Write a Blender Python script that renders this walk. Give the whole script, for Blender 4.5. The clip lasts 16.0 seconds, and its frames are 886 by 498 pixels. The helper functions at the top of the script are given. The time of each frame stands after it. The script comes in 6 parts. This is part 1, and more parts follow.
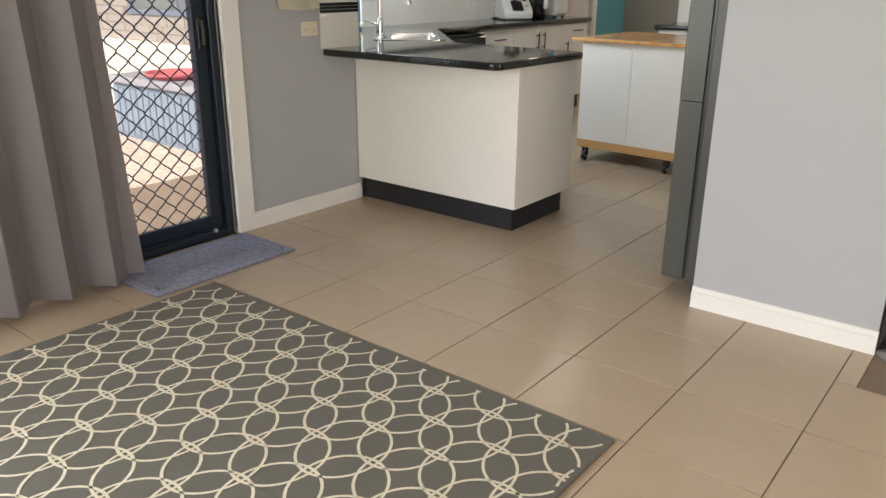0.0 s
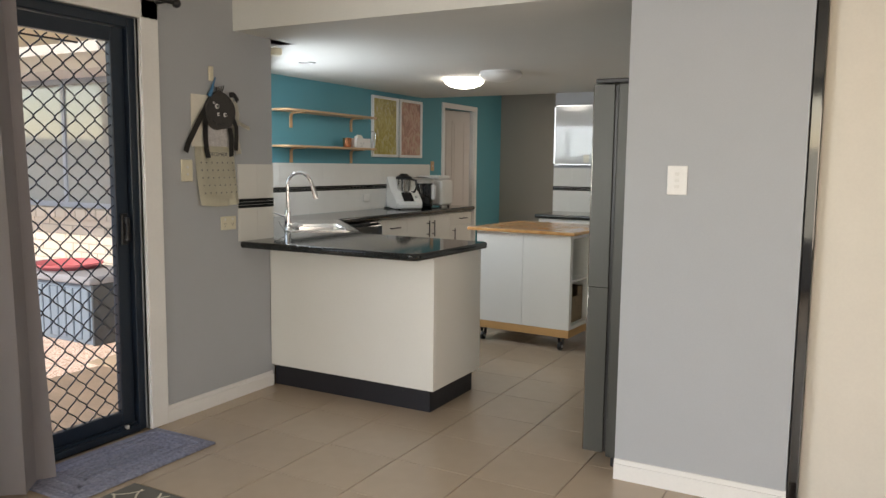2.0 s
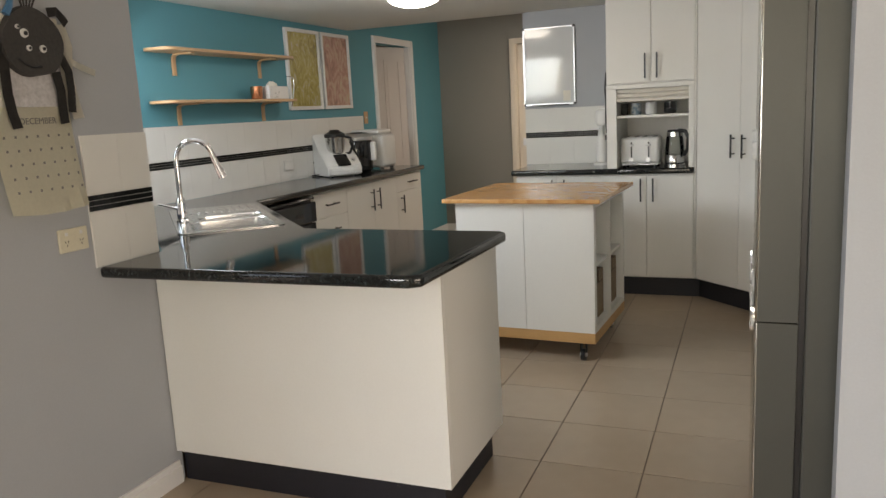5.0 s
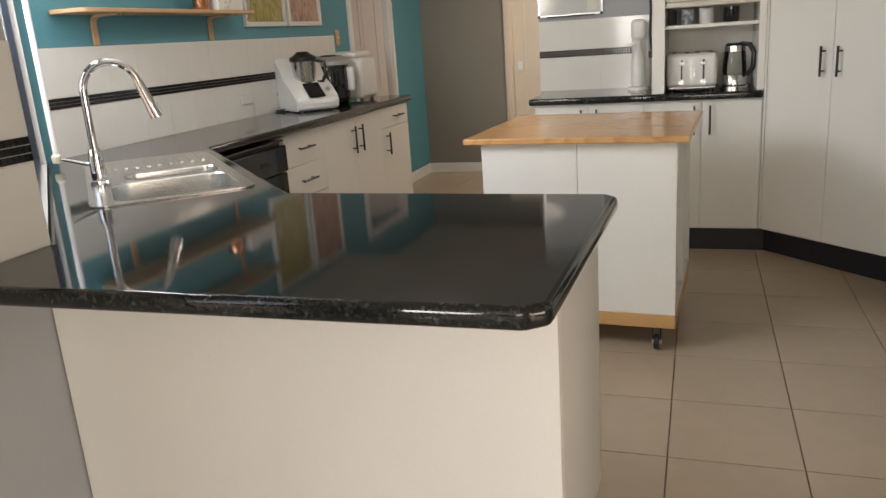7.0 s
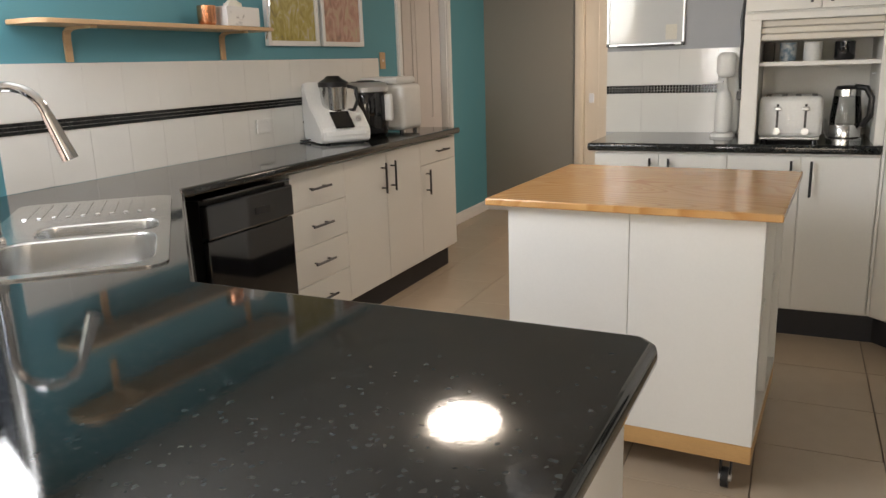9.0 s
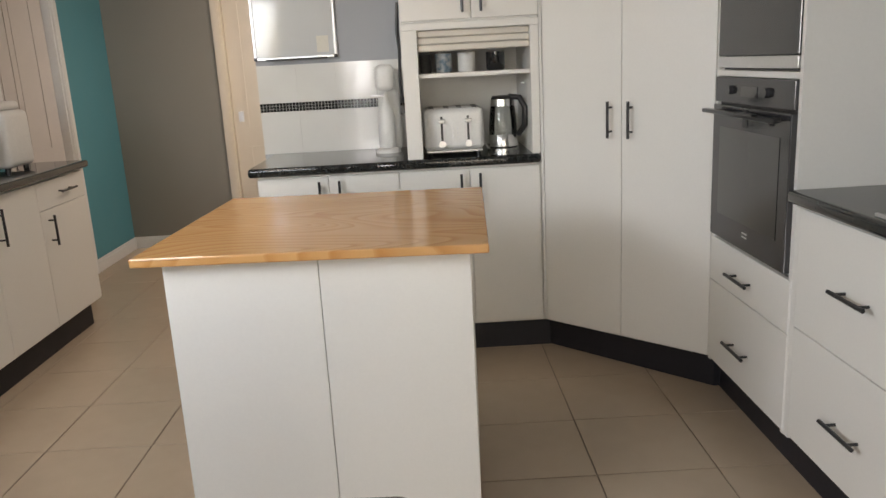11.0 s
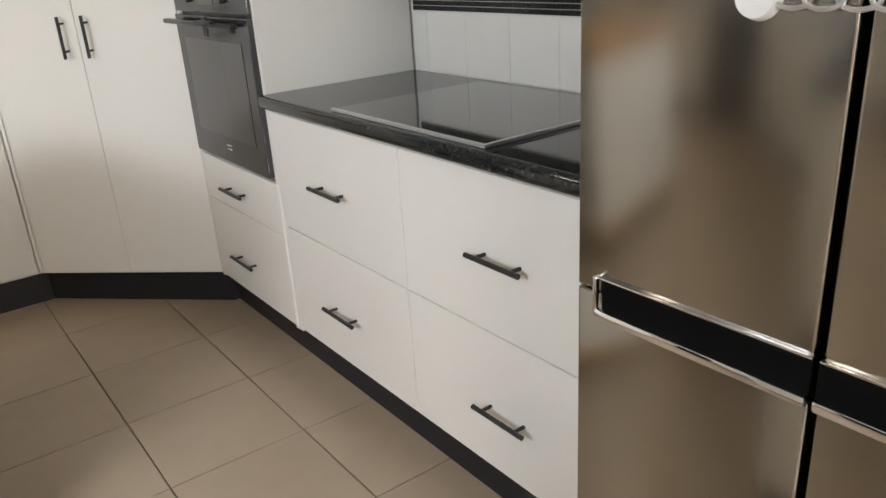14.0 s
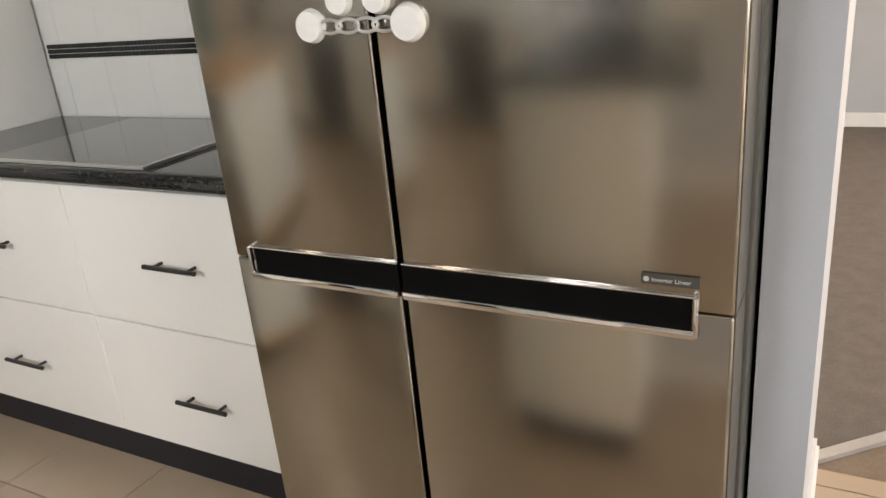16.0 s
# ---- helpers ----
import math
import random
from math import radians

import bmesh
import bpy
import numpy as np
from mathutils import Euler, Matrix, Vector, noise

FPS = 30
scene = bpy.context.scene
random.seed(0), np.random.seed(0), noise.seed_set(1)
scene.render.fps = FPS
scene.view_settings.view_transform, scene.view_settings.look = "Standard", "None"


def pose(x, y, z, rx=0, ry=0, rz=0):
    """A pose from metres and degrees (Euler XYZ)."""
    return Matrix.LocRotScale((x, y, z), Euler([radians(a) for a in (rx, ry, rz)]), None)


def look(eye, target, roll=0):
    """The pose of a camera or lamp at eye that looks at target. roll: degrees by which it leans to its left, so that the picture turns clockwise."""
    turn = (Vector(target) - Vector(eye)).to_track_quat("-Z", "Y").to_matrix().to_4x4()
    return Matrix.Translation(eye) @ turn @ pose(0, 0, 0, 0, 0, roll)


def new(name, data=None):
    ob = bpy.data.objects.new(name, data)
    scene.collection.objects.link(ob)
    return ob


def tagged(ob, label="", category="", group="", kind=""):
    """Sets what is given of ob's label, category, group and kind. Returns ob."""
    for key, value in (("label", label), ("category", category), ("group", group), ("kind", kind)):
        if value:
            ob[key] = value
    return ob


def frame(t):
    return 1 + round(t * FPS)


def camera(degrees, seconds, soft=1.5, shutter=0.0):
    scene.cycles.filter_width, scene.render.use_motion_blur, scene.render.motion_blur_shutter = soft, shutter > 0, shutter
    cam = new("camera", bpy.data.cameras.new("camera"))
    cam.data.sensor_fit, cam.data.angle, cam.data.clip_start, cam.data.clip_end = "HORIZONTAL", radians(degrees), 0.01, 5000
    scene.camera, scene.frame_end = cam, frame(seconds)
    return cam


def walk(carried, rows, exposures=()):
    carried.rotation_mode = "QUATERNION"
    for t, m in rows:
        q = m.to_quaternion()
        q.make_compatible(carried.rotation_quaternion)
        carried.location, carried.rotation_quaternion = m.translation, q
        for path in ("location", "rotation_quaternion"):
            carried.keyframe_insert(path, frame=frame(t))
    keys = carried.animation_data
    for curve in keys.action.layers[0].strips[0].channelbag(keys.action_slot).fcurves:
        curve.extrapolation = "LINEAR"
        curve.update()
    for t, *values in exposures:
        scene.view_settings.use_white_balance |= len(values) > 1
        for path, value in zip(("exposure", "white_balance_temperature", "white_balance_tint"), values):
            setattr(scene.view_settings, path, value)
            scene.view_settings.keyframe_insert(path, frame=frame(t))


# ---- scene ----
SKY, SUN, P_WEST, P_SINK, P_REAR, P_LOUNGE, P_PASS, LAMP = 0.15, 2.1, 56, 13, 17, 34, 8, 7.0
EXPOSURES = [(0.0, 1.5, 7200, 12), (1.5, 1.22, 7200, 12), (5.0, 1.4, 7500, 14), (8.0, 1.6, 7800, 17), (11.0, 1.68, 7500, 17), (12.5, 1.78, 7300, 17), (14.0, 2.05, 7450, 17), (15.0, 2.2, 7900, 18), (16.0, 2.15, 7700, 17)]
cam = camera(60.3, 16.0)
PATH = [
    (0, (2.407, -2.711, 1.331), (1.237, -1.235, 0.658), 0.3),
    (0.5, (2.495, -2.847, 1.368), (1.392, -1.259, 0.858), -0.3),
    (1, (2.398, -2.963, 1.396), (1.342, -1.293, 1.084), 0.2),
    (1.5, (2.321, -3.014, 1.406), (1.325, -1.297, 1.163), 0.5),
    (2, (2.274, -2.986, 1.404), (1.322, -1.241, 1.184), 0.7),
    (2.5, (2.224, -2.899, 1.394), (1.272, -1.154, 1.177), 1.1),
    (3, (2.142, -2.659, 1.418), (1.175, -0.922, 1.194), 1.2),
    (3.5, (1.93, -2.419, 1.395), (0.952, -0.691, 1.153), 0.8),
    (4, (1.68, -2.183, 1.403), (0.754, -0.433, 1.117), -0.8),
    (4.5, (1.433, -1.863, 1.421), (0.57, -0.089, 1.095), -2.0),
    (5, (1.161, -1.589, 1.413), (0.421, 0.235, 1.056), -3.0),
    (5.2, (1.047, -1.49, 1.421), (0.369, 0.354, 1.046), -3.0),
    (7.3, (0.445, -0.542, 1.329), (-0.174, 1.281, 0.786), -3.7),
    (7.5, (0.436, -0.479, 1.328), (-0.177, 1.352, 0.807), -3.3),
    (8, (0.452, -0.266, 1.345), (-0.3, 1.523, 0.861), -2.0),
    (8.2, (0.459, -0.193, 1.349), (-0.377, 1.561, 0.875), -1.8),
    (10.3, (0.388, 0.472, 1.356), (-0.117, 2.351, 0.894), -4.0),
    (10.5, (0.34, 0.494, 1.359), (-0.009, 2.406, 0.892), -3.6),
    (11, (0.307, 0.551, 1.355), (0.331, 2.494, 0.881), -3.1),
    (11.5, (0.316, 0.572, 1.36), (0.626, 2.487, 0.87), -2.8),
    (12, (0.337, 0.593, 1.358), (0.853, 2.457, 0.849), -3.0),
    (12.5, (0.362, 0.6, 1.353), (1.052, 2.398, 0.812), -3.4),
    (13, (0.387, 0.602, 1.34), (1.223, 2.319, 0.747), -3.3),
    (13.5, (0.406, 0.593, 1.323), (1.367, 2.221, 0.669), -3.3),
    (14, (0.434, 0.586, 1.314), (1.528, 2.092, 0.581), -3.6),
    (14.5, (0.443, 0.537, 1.296), (1.689, 1.863, 0.465), -3.8),
    (15, (0.392, 0.401, 1.268), (1.761, 1.495, 0.303), -4.5),
    (15.5, (0.291, 0.286, 1.268), (1.716, 1.241, 0.241), -5.6),
    (16, (0.212, 0.301, 1.328), (1.84, 1.223, 0.62), -5.5),
]
walk(cam, [(t, look(eye, target, roll)) for t, eye, target, roll in PATH], EXPOSURES)

# ---- world, sun and large lights ----
world = bpy.data.worlds.new("sky")
scene.world = world
world.use_nodes = True
_sky = world.node_tree.nodes.new("ShaderNodeTexSky")
_sky.sky_type, _sky.sun_disc = "NISHITA", False
_sky.sun_elevation, _sky.sun_rotation = radians(39), radians(183)
world.node_tree.links.new(_sky.outputs[0], world.node_tree.nodes["Background"].inputs[0])
world.node_tree.nodes["Background"].inputs[1].default_value = SKY

sun = new("sun", bpy.data.lights.new("sun", "SUN"))
sun.data.energy, sun.data.angle, sun.data.color = SUN, radians(0.6), (1.0, 0.95, 0.87)
sun.matrix_world = look((-3.4, -14, 11.3), (-2.7, 0, 0))


def area(name, eye, target, w, h, power, color):
    la = bpy.data.lights.new(name, "AREA")
    la.shape, la.size, la.size_y, la.energy, la.color = "RECTANGLE", w, h, power, color
    ob = new(name, la)
    ob.matrix_world = look(eye, target)
    return ob


# added fill in an unseen west wall opening, replaces the sliding door's bluish daylight
area("fill_west", (-1.0, -3.9, 1.45), (2.0, -2.6, 0.7), 2.2, 1.2, P_WEST, (0.84, 0.92, 1.0))
area("light_sink_window", (-1.60, 1.23, 1.76), (0.4, 3.1, 0.75), 1.3, 0.5, P_SINK, (0.74, 0.86, 1.0))
# added fill from the south; the window opening around it is assumed, never in view
area("fill_dining", (1.6, -6.12, 1.4), (0.6, 0, 1.5), 2.4, 1.6, P_REAR, (1.0, 0.98, 0.86))
# added warm fill from the lounge side, brightens the west wall and curtain
area("fill_lounge", (6.1, -3.0, 1.3), (2.0, -1.5, 0.8), 2.4, 1.5, P_LOUNGE, (1.0, 0.86, 0.76))
# added fill over the passage, out of view and without a fitting
area("fill_passage", (-0.1, 5.9, 2.2), (-0.6, 5.9, 0), 0.8, 0.8, P_PASS, (1.0, 0.92, 0.84))


# ---- materials ----
def mat(name, color, rough=0.5, metal=0.0, scale=6.0, vary=0.06, fine=90.0, bump=0.05, stretch=(1, 1, 1), coat=0.0, rvary=0.08, each=0.0, spec=0.5):
    m = bpy.data.materials.new(name)
    m.use_nodes = True
    nt = m.node_tree
    n, l = nt.nodes, nt.links
    b = n["Principled BSDF"]
    tc = n.new("ShaderNodeTexCoord")
    mp = n.new("ShaderNodeMapping")
    mp.inputs["Scale"].default_value = stretch
    l.new(tc.outputs["Object"], mp.inputs[0])
    big, small = n.new("ShaderNodeTexNoise"), n.new("ShaderNodeTexNoise")
    big.inputs["Scale"].default_value, big.inputs["Detail"].default_value = scale, 4
    small.inputs["Scale"].default_value, small.inputs["Detail"].default_value = fine, 3
    l.new(mp.outputs[0], big.inputs["Vector"])
    l.new(mp.outputs[0], small.inputs["Vector"])
    add = n.new("ShaderNodeMath")
    add.operation = "ADD"
    l.new(big.outputs["Fac"], add.inputs[0])
    l.new(small.outputs["Fac"], add.inputs[1])
    last = add
    if each:
        oi, mul = n.new("ShaderNodeObjectInfo"), n.new("ShaderNodeMath")
        mul.operation = "MULTIPLY_ADD"
        mul.inputs[1].default_value = each
        l.new(oi.outputs["Random"], mul.inputs[0])
        l.new(add.outputs[0], mul.inputs[2])
        last = mul
    rng = n.new("ShaderNodeMapRange")
    rng.inputs["From Min"].default_value, rng.inputs["From Max"].default_value = 0.6, 1.4 + each
    rng.inputs["To Min"].default_value, rng.inputs["To Max"].default_value = 1 - vary, 1 + vary
    l.new(last.outputs[0], rng.inputs["Value"])
    hs = n.new("ShaderNodeHueSaturation")
    hs.inputs["Color"].default_value = (*color, 1)
    l.new(rng.outputs[0], hs.inputs["Value"])
    l.new(hs.outputs[0], b.inputs["Base Color"])
    rr = n.new("ShaderNodeMapRange")
    rr.inputs["From Min"].default_value, rr.inputs["From Max"].default_value = 0.3, 0.7
    rr.inputs["To Min"].default_value, rr.inputs["To Max"].default_value = max(0.02, rough * (1 - rvary)), min(1, rough * (1 + rvary))
    l.new(big.outputs["Fac"], rr.inputs["Value"])
    l.new(rr.outputs[0], b.inputs["Roughness"])
    b.inputs["Metallic"].default_value = metal
    b.inputs["Specular IOR Level"].default_value = spec
    b.inputs["Coat Weight"].default_value = coat
    b.inputs["Coat Roughness"].default_value = 0.08
    if bump:
        bp = n.new("ShaderNodeBump")
        bp.inputs["Strength"].default_value, bp.inputs["Distance"].default_value = bump, 0.004
        l.new(small.outputs["Fac"], bp.inputs["Height"])
        l.new(bp.outputs[0], b.inputs["Normal"])
    return m


def glow(name, color, strength):
    m = mat(name, color, 0.4, bump=0)
    b = m.node_tree.nodes["Principled BSDF"]
    b.inputs["Emission Color"].default_value, b.inputs["Emission Strength"].default_value = (*color, 1), strength
    return m


def ramp_mat(name, stops, rough, kind="noise", scale=5.0, stretch=(1, 1, 1), distort=0.0, bump=0.1, detail=4, coat=0.0):
    """A material whose colour runs through stops by noise, waves or cells."""
    m = mat(name, (0.5, 0.5, 0.5), rough, bump=bump, coat=coat)
    n, l = m.node_tree.nodes, m.node_tree.links
    b = n["Principled BSDF"]
    tc, mp = n.new("ShaderNodeTexCoord"), n.new("ShaderNodeMapping")
    mp.inputs["Scale"].default_value = stretch
    l.new(tc.outputs["Object"], mp.inputs[0])
    if kind == "wave":
        tx = n.new("ShaderNodeTexWave")
        tx.inputs["Scale"].default_value, tx.inputs["Distortion"].default_value, tx.inputs["Detail"].default_value = scale, distort, detail
        tx.inputs["Detail Scale"].default_value = 0.6
        out = tx.outputs["Fac"]
    elif kind == "cells":
        tx = n.new("ShaderNodeTexVoronoi")
        tx.inputs["Scale"].default_value = scale
        out = tx.outputs["Color"]
    else:
        tx = n.new("ShaderNodeTexNoise")
        tx.inputs["Scale"].default_value, tx.inputs["Detail"].default_value, tx.inputs["Distortion"].default_value = scale, detail, distort
        out = tx.outputs["Fac"]
    l.new(mp.outputs[0], tx.inputs["Vector"])
    cr = n.new("ShaderNodeValToRGB")
    e = cr.color_ramp.elements
    while len(e) < len(stops):
        e.new(0.5)
    for k, (at, c) in enumerate(stops):
        e[k].position, e[k].color = at, (*c, 1)
    l.new(out, cr.inputs[0])
    l.new(cr.outputs[0], b.inputs["Base Color"])
    return m


def pine(name):
    """Varnished pine: rings cut slantwise into cathedral figures, fine pores, boards of differing tone."""
    m = mat(name, (0.5, 0.5, 0.5), 0.25, bump=0.02, coat=0.25)
    n, l = m.node_tree.nodes, m.node_tree.links
    b = n["Principled BSDF"]
    tc, mp, nz = n.new("ShaderNodeTexCoord"), n.new("ShaderNodeMapping"), n.new("ShaderNodeTexNoise")
    mp.inputs["Scale"].default_value, mp.inputs["Rotation"].default_value = (0.75, 2.6, 1), (0, 0, radians(24))
    nz.inputs["Scale"].default_value, nz.inputs["Detail"].default_value, nz.inputs["Distortion"].default_value = 1.25, 1.0, 0.35
    l.new(tc.outputs["Object"], mp.inputs[0])
    l.new(mp.outputs[0], nz.inputs["Vector"])
    mul, pp = n.new("ShaderNodeMath"), n.new("ShaderNodeMath")
    mul.operation, pp.operation = "MULTIPLY", "FRACT"
    mul.inputs[1].default_value = 22
    l.new(nz.outputs["Fac"], mul.inputs[0])
    l.new(mul.outputs[0], pp.inputs[0])
    cr = n.new("ShaderNodeValToRGB")
    e = cr.color_ramp.elements
    e.new(0.6), e.new(0.9)
    for k, (at, c) in enumerate(((0.0, (0.62, 0.345, 0.135)), (0.55, (0.57, 0.295, 0.108)), (0.9, (0.45, 0.195, 0.058)), (1.0, (0.57, 0.30, 0.11)))):
        e[k].position, e[k].color = at, (*c, 1)
    l.new(pp.outputs[0], cr.inputs[0])
    big = n.new("ShaderNodeTexNoise")
    big.inputs["Scale"].default_value = 2.2
    l.new(tc.outputs["Object"], big.inputs["Vector"])
    mx = n.new("ShaderNodeMix")
    mx.data_type = "RGBA"
    mx.inputs[7].default_value = (0.60, 0.32, 0.12, 1)
    tone = n.new("ShaderNodeMapRange")
    tone.inputs["From Min"].default_value, tone.inputs["From Max"].default_value = 0.35, 0.65
    tone.inputs["To Max"].default_value = 0.45
    l.new(big.outputs["Fac"], tone.inputs["Value"])
    l.new(tone.outputs[0], mx.inputs[0])
    l.new(cr.outputs[0], mx.inputs[6])
    l.new(mx.outputs[2], b.inputs["Base Color"])
    return m


M_WALL = mat("wall_grey", (0.395, 0.415, 0.44), 0.7, vary=0.03, fine=160, bump=0.06)
M_TEAL = mat("wall_teal", (0.088, 0.30, 0.365), 0.65, vary=0.04, fine=160, bump=0.06)
M_BROWN = mat("wall_taupe", (0.25, 0.235, 0.21), 0.65, vary=0.03, fine=160, bump=0.06)
M_CEIL = mat("ceiling_white", (0.66, 0.66, 0.63), 0.8, vary=0.03, fine=120, bump=0.05)
M_TRIM = mat("white_gloss_paint", (0.78, 0.78, 0.77), 0.35, vary=0.03, bump=0.03)
M_CREAM = mat("cream_panel", (0.66, 0.62, 0.55), 0.5, vary=0.03, bump=0.03)
M_TILE = mat("beige_floor_tile", (0.44, 0.345, 0.255), 0.26, scale=2, vary=0.05, fine=12, bump=0, rvary=0.04, each=0.15)
M_GROUT = mat("floor_grout", (0.20, 0.15, 0.11), 0.85, vary=0.2)
M_CAB = mat("white_laminate", (0.76, 0.75, 0.71), 0.38, vary=0.02, scale=3, fine=120, bump=0.03)
M_KICK = mat("dark_kickboard", (0.010, 0.010, 0.015), 0.5, vary=0.2, bump=0.05)
M_STEEL = mat("brushed_steel", (0.41, 0.385, 0.34), 0.17, 1.0, scale=2, vary=0.03, fine=60, bump=0, rvary=0.1)
M_SINK = mat("sink_steel", (0.62, 0.62, 0.61), 0.2, 1.0, scale=4, vary=0.05, fine=80, bump=0.02)
M_CHROME = mat("chrome", (0.85, 0.85, 0.87), 0.06, 1.0, vary=0.02, bump=0)
M_FRSIDE = mat("fridge_side_grey", (0.064, 0.065, 0.058), 0.4, 0.3, vary=0.04, bump=0.02)
M_GUN = mat("gunmetal", (0.05, 0.05, 0.052), 0.32, 0.7, bump=0.02)
# near-black without gloss: the shade inside the fridge grips, put into the colour
M_GRIPSHADE = mat("grip_shade_black", (0.003, 0.003, 0.003), 0.7, spec=0.05, bump=0)
M_BLACK = mat("black_plastic", (0.012, 0.012, 0.013), 0.3, bump=0.02)
M_BLACKGL = mat("black_glass", (0.006, 0.006, 0.007), 0.05, bump=0, coat=0.5)
M_OVEN = mat("oven_glass", (0.03, 0.03, 0.033), 0.12, bump=0, spec=0.7)
M_WTILE = mat("white_wall_tile", (0.74, 0.74, 0.71), 0.09, vary=0.02, scale=3, fine=9, bump=0.3, each=0.02)
M_WGROUT = mat("wall_tile_grout", (0.70, 0.69, 0.66), 0.5)
M_MOS = mat("black_mosaic", (0.012, 0.014, 0.014), 0.1, vary=0.4, each=0.8)
M_FRAME = mat("navy_aluminium", (0.012, 0.021, 0.036), 0.32, vary=0.1, bump=0.03)
M_CURT = mat("grey_curtain", (0.38, 0.36, 0.375), 0.85, vary=0.05, fine=300, bump=0.15)
M_SHEER = mat("white_lining", (0.8, 0.8, 0.78), 0.8, bump=0.1)
M_MAT = ramp_mat("blue_grey_pile", [(0.3, (0.17, 0.175, 0.24)), (0.7, (0.29, 0.30, 0.38))], 0.95, scale=60, bump=1.0)
M_RUG = mat("grey_rug", (0.118, 0.112, 0.095), 0.62, vary=0.06, fine=300, bump=0.1)
M_RUGLINE = mat("cream_rug_line", (0.66, 0.61, 0.48), 0.6, vary=0.05, bump=0.05)
M_CARPET = mat("grey_carpet", (0.16, 0.14, 0.125), 0.98, scale=14, vary=0.25, fine=260, bump=1.2)
M_WHITEPL = mat("white_plastic", (0.72, 0.72, 0.7), 0.3, bump=0.01)
M_CREAMPL = mat("cream_plastic", (0.68, 0.64, 0.5), 0.35, bump=0.01)
M_PINE = pine("pine_top")
M_PINE2 = mat("pine_raw", (0.55, 0.32, 0.13), 0.5, stretch=(1, 8, 8), vary=0.12)
M_BEECH = mat("light_wood", (0.52, 0.33, 0.18), 0.45, stretch=(8, 1, 8), vary=0.12)
M_STONE = ramp_mat("dark_speckled_benchtop", [(0.0, (0.007, 0.008, 0.008)), (0.5, (0.012, 0.013, 0.013)), (0.8, (0.022, 0.026, 0.026)), (0.95, (0.055, 0.07, 0.075))], 0.055, "cells", 170, (1, 1, 1), 0, bump=0.012)
M_PATIO = ramp_mat("pebble_concrete", [(0.2, (0.34, 0.23, 0.18)), (0.5, (0.56, 0.42, 0.35)), (0.8, (0.70, 0.58, 0.51))], 0.9, "cells", 90, bump=0.8)
M_BRICK = mat("cream_brick", (0.62, 0.57, 0.50), 0.9, vary=0.12, fine=70, bump=0.5, each=0.5)
M_BRICKT = mat("tan_brick", (0.50, 0.33, 0.17), 0.9, vary=0.12, fine=70, bump=0.5, each=0.5)
M_MORTAR = mat("mortar", (0.40, 0.37, 0.33), 0.95)
M_EAVE = mat("eave_cream", (0.62, 0.58, 0.42), 0.7, bump=0.03)
M_FENCE = mat("cream_fence", (0.6, 0.54, 0.47), 0.6, bump=0.03)
M_BOX = mat("grey_blue_resin", (0.16, 0.21, 0.27), 0.5, vary=0.08, bump=0.08)
M_BOXD = mat("dark_resin", (0.05, 0.06, 0.07), 0.55, bump=0.08)
M_BOXL = mat("grey_lid_resin", (0.24, 0.25, 0.28), 0.5, bump=0.08)
M_RED = mat("red_plastic", (0.5, 0.13, 0.15), 0.5)
M_LEAF = mat("leaf_green", (0.09, 0.16, 0.03), 0.6, vary=0.4, each=0.3)
M_BARK = mat("bark", (0.14, 0.10, 0.07), 0.9, vary=0.2)
M_GROUND = ramp_mat("dry_grass", [(0.3, (0.10, 0.13, 0.04)), (0.7, (0.18, 0.19, 0.08))], 0.95, scale=30, bump=1.0)
M_GLOW = glow("lit_diffuser", (1.0, 0.97, 0.92), LAMP)
M_PAPER = mat("paper", (0.72, 0.70, 0.62), 0.7, bump=0.03)
M_DARKPAPER = mat("dark_grey_paint_on_paper", (0.045, 0.042, 0.04), 0.75, vary=0.3, bump=0.3)
M_INK = mat("ink_grey", (0.25, 0.24, 0.22), 0.7, bump=0)
M_COPPER = mat("copper", (0.75, 0.33, 0.18), 0.18, 1.0, bump=0.01)
M_DOOR = mat("door_paint", (0.62, 0.585, 0.565), 0.45, vary=0.03, bump=0.03)
M_DOORTRIM = mat("door_trim_cream", (0.68, 0.61, 0.51), 0.4, vary=0.03, bump=0.03)
M_WICK = ramp_mat("woven_rush", [(0.2, (0.10, 0.065, 0.035)), (0.8, (0.24, 0.17, 0.10))], 0.8, "wave", 60, (1, 1, 1), 2, bump=0.8)
M_WB = mat("whiteboard_enamel", (0.62, 0.64, 0.64), 0.07, vary=0.02, scale=2, fine=3, bump=0.12)
M_ALU = mat("aluminium", (0.7, 0.7, 0.7), 0.3, 0.8, bump=0.01)
M_ART1 = ramp_mat("olive_print", [(0.2, (0.13, 0.10, 0.04)), (0.42, (0.33, 0.27, 0.04)), (0.58, (0.42, 0.36, 0.10)), (0.72, (0.45, 0.42, 0.36)), (0.85, (0.20, 0.13, 0.06))], 0.35, scale=14, distort=2.5, bump=0.02, stretch=(1, 1, 0.6))
M_ART2 = ramp_mat("rose_print", [(0.25, (0.20, 0.14, 0.12)), (0.42, (0.42, 0.22, 0.17)), (0.55, (0.52, 0.33, 0.26)), (0.72, (0.50, 0.42, 0.28)), (0.85, (0.30, 0.18, 0.17))], 0.35, scale=12, distort=2.0, bump=0.02, stretch=(1, 1, 0.6))


